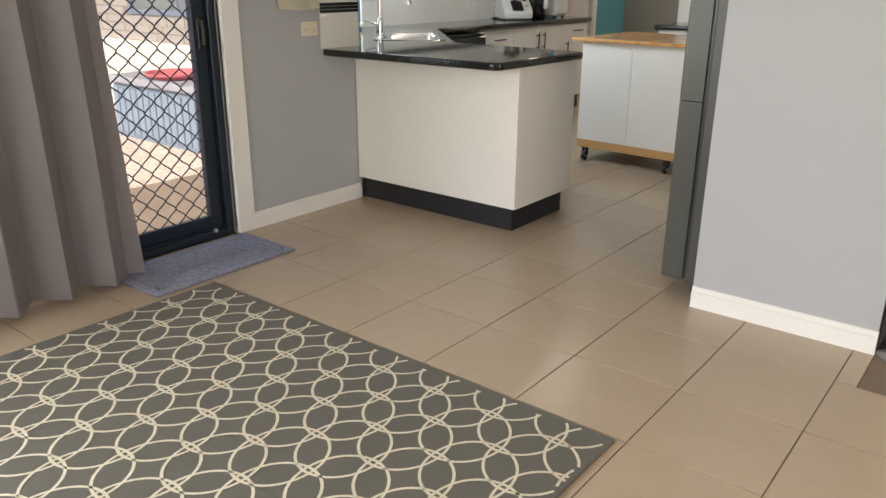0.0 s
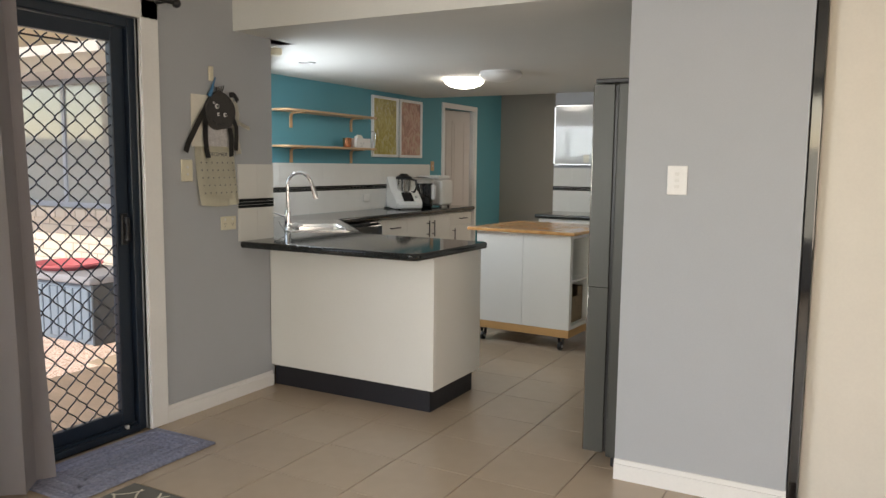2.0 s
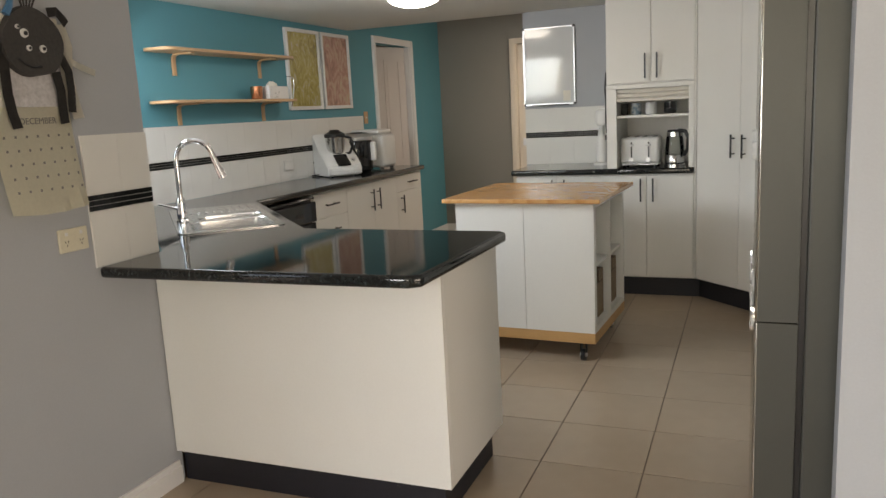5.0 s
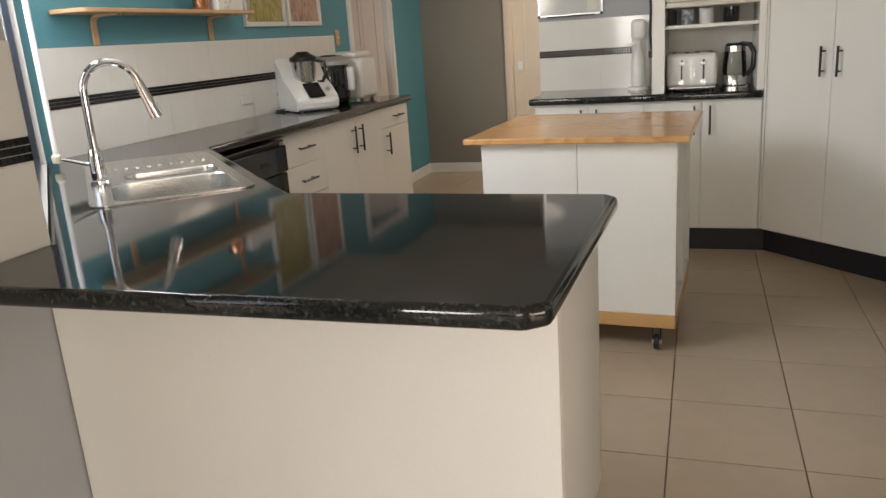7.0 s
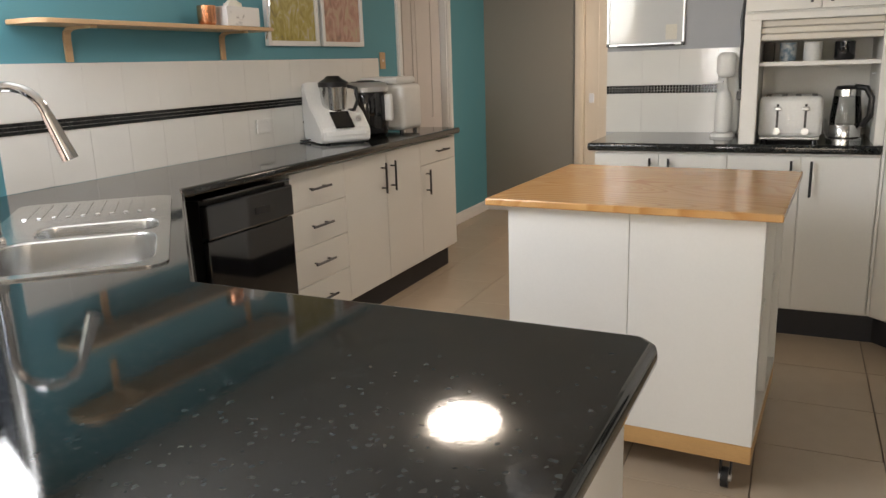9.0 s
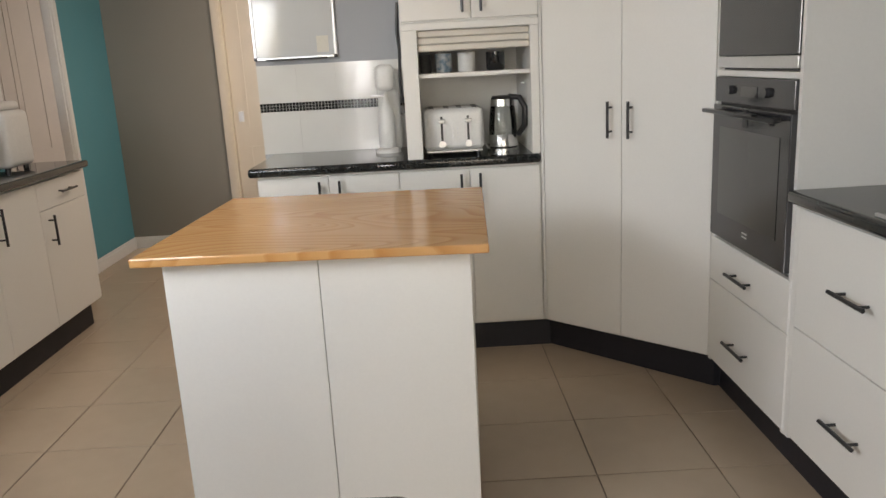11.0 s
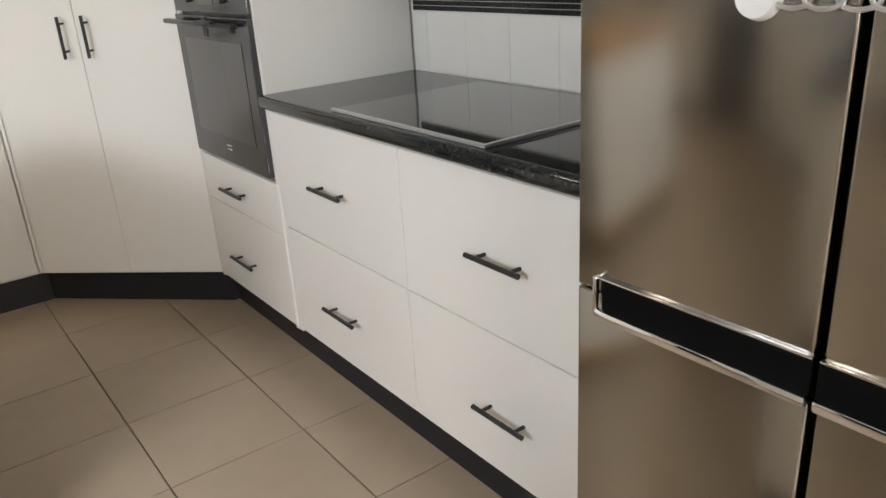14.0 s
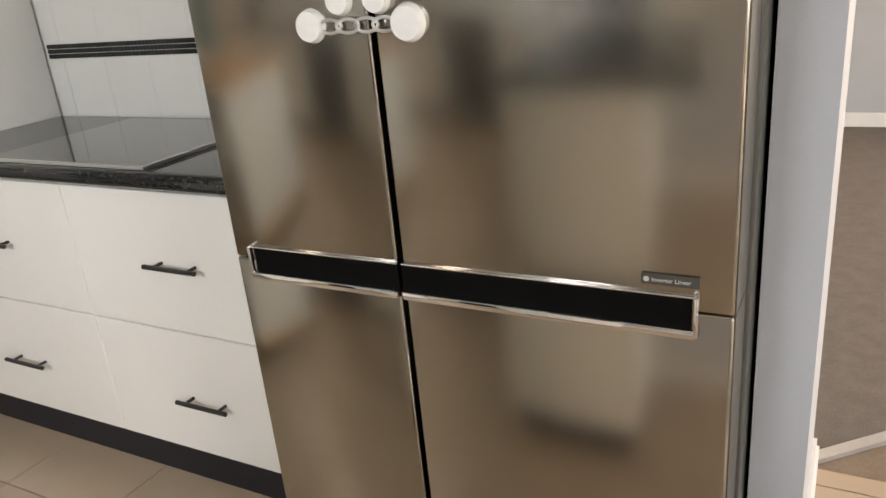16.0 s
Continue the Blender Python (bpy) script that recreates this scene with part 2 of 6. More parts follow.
def glass(name, color=(1, 1, 1), rough=0.0, alpha=0.12):
    m = bpy.data.materials.new(name)
    m.use_nodes = True
    n, l = m.node_tree.nodes, m.node_tree.links
    g, t, mx = n.new("ShaderNodeBsdfGlossy"), n.new("ShaderNodeBsdfTransparent"), n.new("ShaderNodeMixShader")
    t.inputs[0].default_value = (*color, 1)
    g.inputs["Roughness"].default_value = rough
    fr = n.new("ShaderNodeFresnel")
    fr.inputs[0].default_value = 1.5 + alpha
    l.new(fr.outputs[0], mx.inputs[0])
    l.new(t.outputs[0], mx.inputs[1])
    l.new(g.outputs[0], mx.inputs[2])
    l.new(mx.outputs[0], n["Material Output"].inputs[0])
    return m


M_GLASS = glass("clear_glass", (0.95, 0.97, 0.96))
M_WINGLASS = mat("reflecting_window_glass", (0.35, 0.38, 0.38), 0.03, 0.0, vary=0.1, scale=1.0, bump=0, spec=1.0, coat=1.0)

# ---- helpers ----
AT = {}


def flat_top(ob):
    """Keeps the big level faces truly flat: a sharp edge all round them."""
    me = ob.data
    big = {k for p in me.polygons if abs(p.normal.z) > 0.99 for k in p.edge_keys}
    for e in me.edges:
        if e.key in big:
            e.use_edge_sharp = True


def thing(name, at, label="", category="", group="", kind="", rz=0.0):
    ob = new(name)
    ob.empty_display_size = 0.05
    ob.location = at
    ob.rotation_euler = (0, 0, radians(rz))
    AT[ob.name] = Vector(at) if not rz else Vector((0, 0, 0))
    return tagged(ob, label, category, group, kind)


def mesh_ob(name, bm, material, smooth=False):
    me = bpy.data.meshes.new(name)
    bm.to_mesh(me)
    bm.free()
    me.materials.append(material)
    if smooth:
        for p in me.polygons:
            p.use_smooth = True
        me.set_sharp_from_angle(angle=radians(35))
    return new(name, me)


def part(name, bm, material, parent, label="", smooth=False, kind=""):
    """One mesh under a thing or a part; its coordinates are the world's, or the thing's own where that is turned."""
    off = AT[parent.name]
    bmesh.ops.translate(bm, vec=-off, verts=bm.verts)
    ob = mesh_ob(name, bm, material, smooth)
    ob.parent = parent
    AT[ob.name] = off
    return tagged(ob, label, kind=kind)


def single(name, bm, material, label="", category="", group="", kind="", smooth=False):
    """A thing of one mesh, its origin at its foot."""
    lo = [min(v.co[k] for v in bm.verts) for k in range(3)]
    hi = [max(v.co[k] for v in bm.verts) for k in range(3)]
    off = Vector(((lo[0] + hi[0]) / 2, (lo[1] + hi[1]) / 2, lo[2]))
    bmesh.ops.translate(bm, vec=-off, verts=bm.verts)
    ob = mesh_ob(name, bm, material, smooth)
    ob.location = off
    AT[ob.name] = off
    return tagged(ob, label, category, group, kind)


def box(x0, x1, y0, y1, z0, z1, r=0.0, seg=2, bm=None, turn=None):
    """A box, its edges rounded by r; added to bm where one is given."""
    own = bm or bmesh.new()
    b = bmesh.new() if bm else own
    bmesh.ops.create_cube(b, size=1)
    for v in b.verts:
        v.co = Vector((x0 + (v.co.x + 0.5) * (x1 - x0), y0 + (v.co.y + 0.5) * (y1 - y0), z0 + (v.co.z + 0.5) * (z1 - z0)))
    if r:
        bmesh.ops.bevel(b, geom=b.edges[:], offset=r, segments=seg, affect="EDGES", profile=0.5)
    if turn is not None:
        b.transform(turn)
    if bm:
        join(own, b)
    return own


def join(own, b):
    tmp = bpy.data.meshes.new("tmp")
    b.to_mesh(tmp)
    b.free()
    own.from_mesh(tmp)
    bpy.data.meshes.remove(tmp)


def prism(points, z0, z1, r=0.0, seg=2, bm=None):
    """An upright prism over a plan."""
    b = bmesh.new()
    lo = [b.verts.new((x, y, z0)) for x, y in points]
    hi = [b.verts.new((x, y, z1)) for x, y in points]
    n = len(points)
    b.faces.new(lo[::-1])
    b.faces.new(hi)
    for k in range(n):
        b.faces.new((lo[k], lo[(k + 1) % n], hi[(k + 1) % n], hi[k]))
    bmesh.ops.recalc_face_normals(b, faces=b.faces[:])
    if r:
        bmesh.ops.bevel(b, geom=b.edges[:], offset=r, segments=seg, affect="EDGES", profile=0.5)
    if bm:
        join(bm, b)
        return bm
    return b


def rod(a, b, r, r2=None, seg=16, bm=None):
    """A round bar from a to b."""
    own = bm or bmesh.new()
    a, b = Vector(a), Vector(b)
    w = b - a
    m = Matrix.Translation((a + b) / 2) @ w.to_track_quat("Z", "Y").to_matrix().to_4x4()
    bmesh.ops.create_cone(own, cap_ends=True, segments=seg, radius1=r, radius2=r if r2 is None else r2, depth=w.length, matrix=m)
    return own


def lathe(profile, at=(0, 0, 0), seg=28, bm=None):
    """A turned shape: profile of (radius, height)."""
    own = bm or bmesh.new()
    rings = []
    for r, z in profile:
        if r < 1e-5:
            rings.append([own.verts.new((at[0], at[1], at[2] + z))])
        else:
            rings.append([own.verts.new((at[0] + r * math.cos(2 * math.pi * k / seg), at[1] + r * math.sin(2 * math.pi * k / seg), at[2] + z)) for k in range(seg)])
    for p, q in zip(rings, rings[1:]):
        for k in range(seg):
            j = (k + 1) % seg
            ring = [p[k % len(p)], p[j % len(p)], q[j % len(q)], q[k % len(q)]]
            own.faces.new(list(dict.fromkeys(ring)))
    return own


def tube(points, r, seg=12, bm=None, closed=False):
    """A round tube along points."""
    own = bm or bmesh.new()
    pts = [Vector(p) for p in points]
    n = len(pts)
    rings, up = [], None
    for k, p in enumerate(pts):
        q0, q1 = (pts[k - 1], pts[(k + 1) % n]) if closed else (pts[max(k - 1, 0)], pts[min(k + 1, n - 1)])
        d = (q1 - q0).normalized()
        if up is None:
            up = d.orthogonal().normalized()
        up = (up - d * up.dot(d)).normalized()
        side = d.cross(up)
        rr = r[k] if isinstance(r, (list, tuple)) else r
        rings.append([own.verts.new(p + rr * (math.cos(2 * math.pi * s / seg) * up + math.sin(2 * math.pi * s / seg) * side)) for s in range(seg)])
    pairs = list(zip(rings, rings[1:])) + ([(rings[-1], rings[0])] if closed else [])
    for p, q in pairs:
        for s in range(seg):
            own.faces.new((p[s], p[(s + 1) % seg], q[(s + 1) % seg], q[s]))
    if not closed:
        own.faces.new(rings[0][::-1])
        own.faces.new(rings[-1])
    return own


def wall(name, x0, x1, y0, y1, z0, z1, material, label=""):
    return tagged(mesh_ob(name, box(x0, x1, y0, y1, z0, z1), material), label, kind="structure")


# ---- structure ----
P = 0.403
KC = 2.15      # kitchen ceiling
DC = 2.45      # dining ceiling
wall("wall_west", -1.06, -0.94, -6.1, -5.05, 0, DC, M_WALL)
wall("wall_west", -1.06, -0.94, -5.05, -2.75, 0, 0.8, M_WALL)
wall("wall_west", -1.06, -0.94, -5.05, -2.75, 2.1, DC, M_WALL)
wall_left = wall("wall_west", -1.06, -0.94, -2.75, -2.1, 0, DC, M_WALL, "smooth grey painted plaster wall")
wall("wall_west", -1.06, -0.94, -0.30, 0.68, 0, DC, M_WALL, "smooth grey painted plaster wall beside the sliding door")
wall("wall_west", -1.06, -0.94, -2.1, -0.30, 2.11, DC, M_WALL)
wall("bulkhead", -0.94, 2.08, 0.36, 0.48, KC, DC, M_CEIL, "pale grey bulkhead over the kitchen opening")
wall("bulkhead", -1.06, -0.94, 0.68, 0.9, KC, DC, M_CEIL)
wall("wall_stub", 1.37, 2.08, 0.32, 0.405, 0, DC, M_WALL, "smooth grey wall with a light switch")
wall("wall_teal", -2.27, -2.15, 1.84, 5.11, 0, DC, M_TEAL, "teal painted plaster wall")
wall("wall_teal", -2.27, -2.15, 5.92, 6.87, 0, DC, M_TEAL, "teal painted plaster wall past the door")
wall("wall_teal", -2.27, -2.15, 5.11, 5.92, 2.08, DC, M_TEAL)
wall("wall_taupe", -2.15, -1.25, 6.75, 6.87, 0, DC, M_BROWN, "taupe painted wall at the end of the passage")
wall("wall_north", -0.545, 2.13, 4.57, 4.70, 0, DC, M_WALL, "grey painted wall behind the far bench")
wall("wall_east", 1.95, 2.13, 0.405, 4.57, 0, DC, M_CAB, "white wall behind the cooktop")
wall("wall_taupe", -0.45, 1.2, 6.75, 6.87, 0, DC, M_BROWN)
wall("wall_taupe", -1.25, -0.45, 6.75, 6.87, 2.09, DC, M_BROWN)
wall("wall_passage", 1.2, 1.32, 4.70, 6.87, 0, DC, M_BROWN)
wall("wall_south", -1.06, 0.3, -6.22, -6.1, 0, DC, M_WALL)
wall("wall_south", 2.9, 6.2, -6.22, -6.1, 0, DC, M_WALL)
wall("wall_south", 0.3, 2.9, -6.22, -6.1, 0, 0.55, M_WALL)
wall("wall_south", 0.3, 2.9, -6.22, -6.1, 2.25, DC, M_WALL)
wall("wall_lounge", 6.08, 6.2, -6.1, -4.3, 0, DC, M_WALL)
wall("wall_lounge", 6.08, 6.2, -1.7, 0.4, 0, DC, M_WALL)
wall("wall_lounge", 6.08, 6.2, -4.3, -1.7, 0, 0.5, M_WALL)
wall("wall_lounge", 6.08, 6.2, -4.3, -1.7, 2.1, DC, M_WALL)
_b = bmesh.new()
for p, q, z0, z1 in (((-0.94, 0.68), (-2.15, 1.89), 0, 0.942), ((-0.94, 0.68), (-2.15, 1.89), 2.03, DC)):
    o = 0.085
    prism([p, q, (q[0] - o, q[1] - o), (p[0] - o, p[1] - o)], z0, z1, bm=_b)
for s0, s1 in ((0, 0.07), (0.93, 1)):
    a = (-0.94 - 1.21 * s0, 0.68 + 1.21 * s0)
    c = (-0.94 - 1.21 * s1, 0.68 + 1.21 * s1)
    prism([a, c, (c[0] - o, c[1] - o), (a[0] - o, a[1] - o)], 0.942, 2.03, bm=_b)
tagged(mesh_ob("wall_diagonal", _b, M_WTILE), "white wall round the window over the sink", kind="structure")

tagged(mesh_ob("ceiling_kitchen", box(-2.27, 2.08, 0.48, 4.61, KC, KC + 0.1), M_CEIL), "low white plaster ceiling", kind="structure")
tagged(mesh_ob("ceiling_dining", box(-1.06, 6.2, -6.22, 0.47, DC, DC + 0.1), M_CEIL), "white plaster ceiling", kind="structure")
tagged(mesh_ob("ceiling_passage", box(-2.27, 1.32, 4.61, 6.87, DC, DC + 0.1), M_CEIL), "white plaster ceiling", kind="structure")
wall("bulkhead_passage", -2.15, -0.545, 4.57, 4.61, KC + 0.1, DC, M_CEIL)

# white wall that closes the view beside the black post
wall("wall_cream", 2.125, 6.08, 0.385, 0.47, 0, DC, M_CREAM, "cream wall panel on the carpeted side")
post = single("black_post", box(2.083, 2.123, 0.335, 0.42, 0, DC, 0.004), M_BLACKGL, "glossy black upright post at the end of the grey wall", "post", kind="structure")

floor_bed = tagged(mesh_ob("floor", box(-2.27, 2.13, -6.22, 6.87, -0.15, -0.006), M_GROUT), "brown grout bed under beige tiles", kind="structure")
_b = bmesh.new()
prism([(2.10, 0.335), (2.13, 0.385), (6.2, 0.385), (6.2, -6.2), (4.5, -6.2), (4.5, -2.2)], -0.15, 0.006, bm=_b)
tagged(mesh_ob("carpet", _b, M_CARPET), "grey-brown cut pile carpet", kind="structure")
tagged(mesh_ob("floor_screed", box(2.13, 6.2, -6.2, 0.385, -0.2, -0.006), M_GROUT), kind="structure")
_b = bmesh.new()
prism([(2.085, 0.33), (2.115, 0.35), (4.52, -2.19), (4.49, -2.21)], -0.005, 0.009, bm=_b)
tagged(mesh_ob("threshold_strip", _b, M_ALU), "brushed metal threshold strip between tile and carpet", kind="structure")


def skirting(x0, y0, x1, y1, nx, ny):
    """A skirting board with a moulded top along a wall; (nx, ny) points into the room."""
    _b = bmesh.new()
    prism([(x0, y0), (x1, y1), (x1 + nx * 0.016, y1 + ny * 0.016), (x0 + nx * 0.016, y0 + ny * 0.016)], 0, 0.07, bm=_b)
    prism([(x0, y0), (x1, y1), (x1 + nx * 0.009, y1 + ny * 0.009), (x0 + nx * 0.009, y0 + ny * 0.009)], 0.07, 0.092, bm=_b)
    return tagged(mesh_ob("baseboard", _b, M_TRIM), "white moulded skirting board", kind="structure")


skirting(-0.94, -0.19, -0.94, 0.655, 1, 0)
skirting(-0.94, -6.1, -0.94, -2.2, 1, 0)
skirting(1.37, 0.32, 2.083, 0.32, 0, -1)
skirting(-2.15, 5.985, -2.15, 6.75, 1, 0)
skirting(-2.15, 6.75, -1.31, 6.75, 0, -1)

# ---- the security door, curtain and door trim ----
d = tagged(new("door_1"), "navy aluminium sliding security door with a diamond grille, shut beside the grey wall", kind="structure")
AT[d.name] = Vector((0, 0, 0))
_b = box(-1.05, -0.965, -0.295, -0.25, 0, 2.11, 0.004)
box(-1.05, -0.965, -2.1, -2.055, 0, 2.11, 0.004, bm=_b)
box(-1.05, -0.965, -2.055, -0.295, 2.06, 2.11, 0.004, bm=_b)
box(-1.05, -0.955, -2.055, -0.295, 0, 0.035, 0.004, bm=_b)
box(-0.985, -0.975, -2.05, -0.3, 0.035, 0.05, bm=_b)
part("door_frame", _b, M_FRAME, d)
_b = box(-1.03, -0.99, -0.375, -0.30, 0.045, 2.055, 0.005)
box(-1.03, -0.99, -1.28, -1.20, 0.045, 2.055, 0.005, bm=_b)
box(-1.028, -0.992, -1.20, -0.375, 0.045, 0.115, 0.004, bm=_b)
box(-1.028, -0.992, -1.20, -0.375, 1.985, 2.055, 0.004, bm=_b)
leaf = part("door_leaf", _b, M_FRAME, d)
_b = bmesh.new()
W, H = 0.105, 0.1
for k in range(17):
    y0 = -0.382 - k * W / 2
    pts = []
    for s in range(0, 19 * 8 + 1):
        z = 0.115 + s * H / 8
        if z > 1.985:
            break
        c = math.cos(2 * math.pi * z / H + k * math.pi)
        pts.append((-1.01 + 0.002 * math.cos(k * math.pi), max(-1.21, y0 + W / 4 * 0.98 * (c * 0.9 + 0.1 * c ** 3)), z))
    tube(pts, 0.0036, 6, _b)
part("grille", _b, M_FRAME, leaf, "dark wavy diamond security grille", kind="stuff")
_b = box(-0.99, -0.975, -0.355, -0.315, 0.98, 1.14, 0.006)
box(-0.975, -0.955, -0.345, -0.325, 1.0, 1.03, 0.004, bm=_b)
box(-0.975, -0.955, -0.345, -0.325, 1.09, 1.12, 0.004, bm=_b)
box(-0.962, -0.948, -0.345, -0.325, 1.0, 1.12, 0.005, bm=_b)
part("handle", _b, M_BLACK, leaf, "black pull handle with lock")
_b = box(-0.974, -0.955, -0.38, -0.365, 0.03, 0.05, 0.002)
part("door_stop", _b, M_WHITEPL, d, "small white plastic stop")
_b = box(-1.058, -1.045, -2.05, -1.22, 0.05, 2.05)
part("pane", _b, M_GLASS, d)
_b = box(-0.962, -0.918, -0.25, -0.14, 0, 2.21, 0.006)
box(-0.962, -0.918, -2.2, -0.14, 2.11, 2.21, 0.006, bm=_b)
box(-0.962, -0.918, -2.21, -2.1, 0, 2.21, 0.006, bm=_b)
tagged(mesh_ob("trim", _b, M_TRIM), "white painted door architrave", kind="structure")

door_trim = scene.collection.objects["trim"]
for ob in (d, door_trim):
    ob.location.y -= 0.05
rail = thing("curtain_rod", (-0.83, -1.2, 2.18), "dark bronze curtain rod with a ball finial above the sliding door", "curtain rod")
part("pole", rod((-0.83, -2.6, 2.2), (-0.83, -0.17, 2.2), 0.012), M_BLACK, rail, smooth=True)
_b = bmesh.new()
bmesh.ops.create_uvsphere(_b, u_segments=16, v_segments=10, radius=0.024, matrix=Matrix.Translation((-0.83, -0.15, 2.2)))
part("finial", _b, M_BLACK, rail, smooth=True)
part("bracket", rod((-0.94, -0.2, 2.2), (-0.83, -0.2, 2.2), 0.008), M_BLACK, rail, smooth=True)


def drape(y0, y1, x, z0, z1, folds, depth, seed, slant=0.0):
    """A hanging cloth of deep uneven folds."""
    b = bmesh.new()
    rnd = random.Random(seed)
    ph = [rnd.uniform(0, 6) for _ in range(4)]
    nu, nv = folds * 14, 26
    rows = []
    for j in range(nv + 1):
        v = j / nv
        row = []
        for i in range(nu + 1):
            u = i / nu
            wob = 0.25 * math.sin(5 * u + ph[0]) + 0.12 * math.sin(13 * u + ph[1])
            amp = depth * (0.65 + 0.35 * v) * (0.8 + 0.3 * math.sin(7 * u + ph[2] + v))
            a = 2 * math.pi * folds * (u + 0.03 * wob) + 0.35 * math.sin(3 * v + ph[3])
            yy = y0 + (y1 - y0) * u + 0.012 * math.sin(2 * a) + slant * v * u
            row.append(b.verts.new((x + amp * math.sin(a), yy, z1 + (z0 - z1) * v + 0.006 * math.sin(a * 0.5))))
        rows.append(row)
    for p, q in zip(rows, rows[1:]):
        for i in range(nu):
            b.faces.new((p[i], p[i + 1], q[i + 1], q[i]))
    bmesh.ops.solidify(b, geom=b.faces[:], thickness=0.003)
    return b


curt = thing("curtain", (-0.83, -1.5, 0.05), "plain mid-grey floor-length curtain gathered beside the sliding door", "curtain")
part("curtain_panel", drape(-2.3, -1.06, -0.72, 0.035, 2.2, 6, 0.065, 3, 0.07), M_CURT, curt, smooth=True)
part("lining", drape(-2.3, -1.04, -0.875, 0.03, 2.17, 9, 0.02, 5, 0.06), M_SHEER, curt, "white sheer lining under the curtain", smooth=True)

# ---- mat and rug ----
m_ = thing("door_mat", (-0.69, -0.68, 0), "blue-grey plush door mat with carved rectangles by the sliding door", "door mat")
_b = box(-0.90, -0.475, -1.09, -0.29, 0, 0.014, 0.01, 3)
part("mat_base", _b, M_MAT, m_, smooth=True)
for k, (w, h) in enumerate(((0.17, 0.36), (0.125, 0.30), (0.08, 0.24))):
    _b = bmesh.new()
    o = 0.022
    cx, cy = -0.69, -0.69
    for x0, x1, y0, y1 in ((cx - w, cx + w, cy - h, cy - h + o), (cx - w, cx + w, cy + h - o, cy + h), (cx - w, cx - w + o, cy - h, cy + h), (cx + w - o, cx + w, cy - h, cy + h)):
        box(x0, x1, y0, y1, 0.012, 0.019, 0.004, bm=_b)
    part("raised_band", _b, M_MAT, m_)
_b = bmesh.new()
for k in range(5):
    x = -0.745 + k * 0.027
    box(x, x + 0.016, -0.91, -0.47, 0.012, 0.019, 0.004, bm=_b)
part("raised_band", _b, M_MAT, m_)

rug = thing("rug", (0.62, -1.75, 0), "grey floor rug with interlaced cream rings beside the dining floor", "rug")
RX0, RX1, RY0, RY1 = -0.42, 1.585, -3.6, -0.825
part("rug_base", box(RX0, RX1, RY0, RY1, 0, 0.012, 0.004), M_RUG, rug)


def ring(cx, cy, r, w, z, b, n=40):
    """A flat ring, cut at the rug's edges."""
    def ok(x, y):
        return RX0 + 0.01 < x < RX1 - 0.01 and RY0 + 0.01 < y < RY1 - 0.01
    for k in range(n):
        a0, a1 = 2 * math.pi * k / n, 2 * math.pi * (k + 1) / n
        q = [(cx + rr * math.cos(a), cy + rr * 1.16 * math.sin(a)) for rr, a in ((r - w / 2, a0), (r + w / 2, a0), (r + w / 2, a1), (r - w / 2, a1))]
        if all(ok(*p) for p in q):
            b.faces.new([b.verts.new((x, y, z)) for x, y in q])


_b = bmesh.new()
for i in range(-2, 11):
    for j in range(-2, 24):
        x = 1.334 + 0.1185 * (j % 2) - 0.237 * i
        ring(x, -0.952 - 0.1415 * j, 0.131, 0.0085, 0.0126 + 0.0004 * (i % 2) + 0.0008 * (j % 2), _b)
part("ring_pattern", _b, M_RUGLINE, rug, "cream interlaced rings", kind="stuff")


# ---- cabinets ----
def bar_handle(parent, a, b, out, name="handle"):
    """A square-ended bar handle from a to b on two posts; out points away from the door."""
    a, b, o = Vector(a), Vector(b), Vector(out)
    w = b - a
    _h = rod(a + o * 0.032, b + o * 0.032, 0.0062, seg=10)
    rod(a + w * 0.17, a + w * 0.17 + o * 0.032, 0.0045, seg=8, bm=_h)
    rod(a + w * 0.83, a + w * 0.83 + o * 0.032, 0.0045, seg=8, bm=_h)
    return part(name, _h, M_GUN, parent, "dark gunmetal bar handle", smooth=True)


def front(parent, name, x0, x1, y0, y1, z0, z1, label=""):
    return part(name, box(x0, x1, y0, y1, z0, z1, 0.002, 1), M_CAB, parent, label)


# peninsula
pen = thing("peninsula_cabinet", (-0.35, 0.93, 0), "white laminate peninsula base with dark kickboard beside the grey wall", "kitchen cabinet")
part("front_panel", box(-0.935, 0.24, 0.645, 0.663, 0.135, 0.893, 0.0015, 1), M_CAB, pen)
part("end_panel", box(0.222, 0.24, 0.665, 1.235, 0.135, 0.893, 0.0015, 1), M_CAB, pen)
part("carcass", box(-0.93, 0.22, 0.665, 1.225, 0.14, 0.892), M_CAB, pen)
_b = box(-0.93, 0.2, 0.682, 0.70, 0, 0.135)
box(0.184, 0.2, 0.70, 1.21, 0, 0.135, bm=_b)
part("kickboard", _b, M_KICK, pen, "navy-black kickboard")
part("screw_cap", rod((0.02, 0.6805, 0.10), (0.02, 0.683, 0.10), 0.006, seg=10), M_BLACK, pen)

BT = 0.937
BU = 0.897
# the benchtop: peninsula, diagonal and the long arm, with a rounded nose
_b = bmesh.new()
plan = [(-0.94, 0.385), (0.232, 0.408), (0.27, 0.438), (0.293, 1.212), (0.266, 1.245), (-0.64, 1.265), (-1.575, 2.235), (-1.585, 4.84), (-2.15, 4.84), (-2.15, 1.89), (-0.94, 0.68)]
prism(plan, BU, BT, 0.014, 4, _b)
bt = single("benchtop", _b, M_STONE, "glossy dark speckled benchtop with a rounded nose and a cut corner", "benchtop", smooth=True)

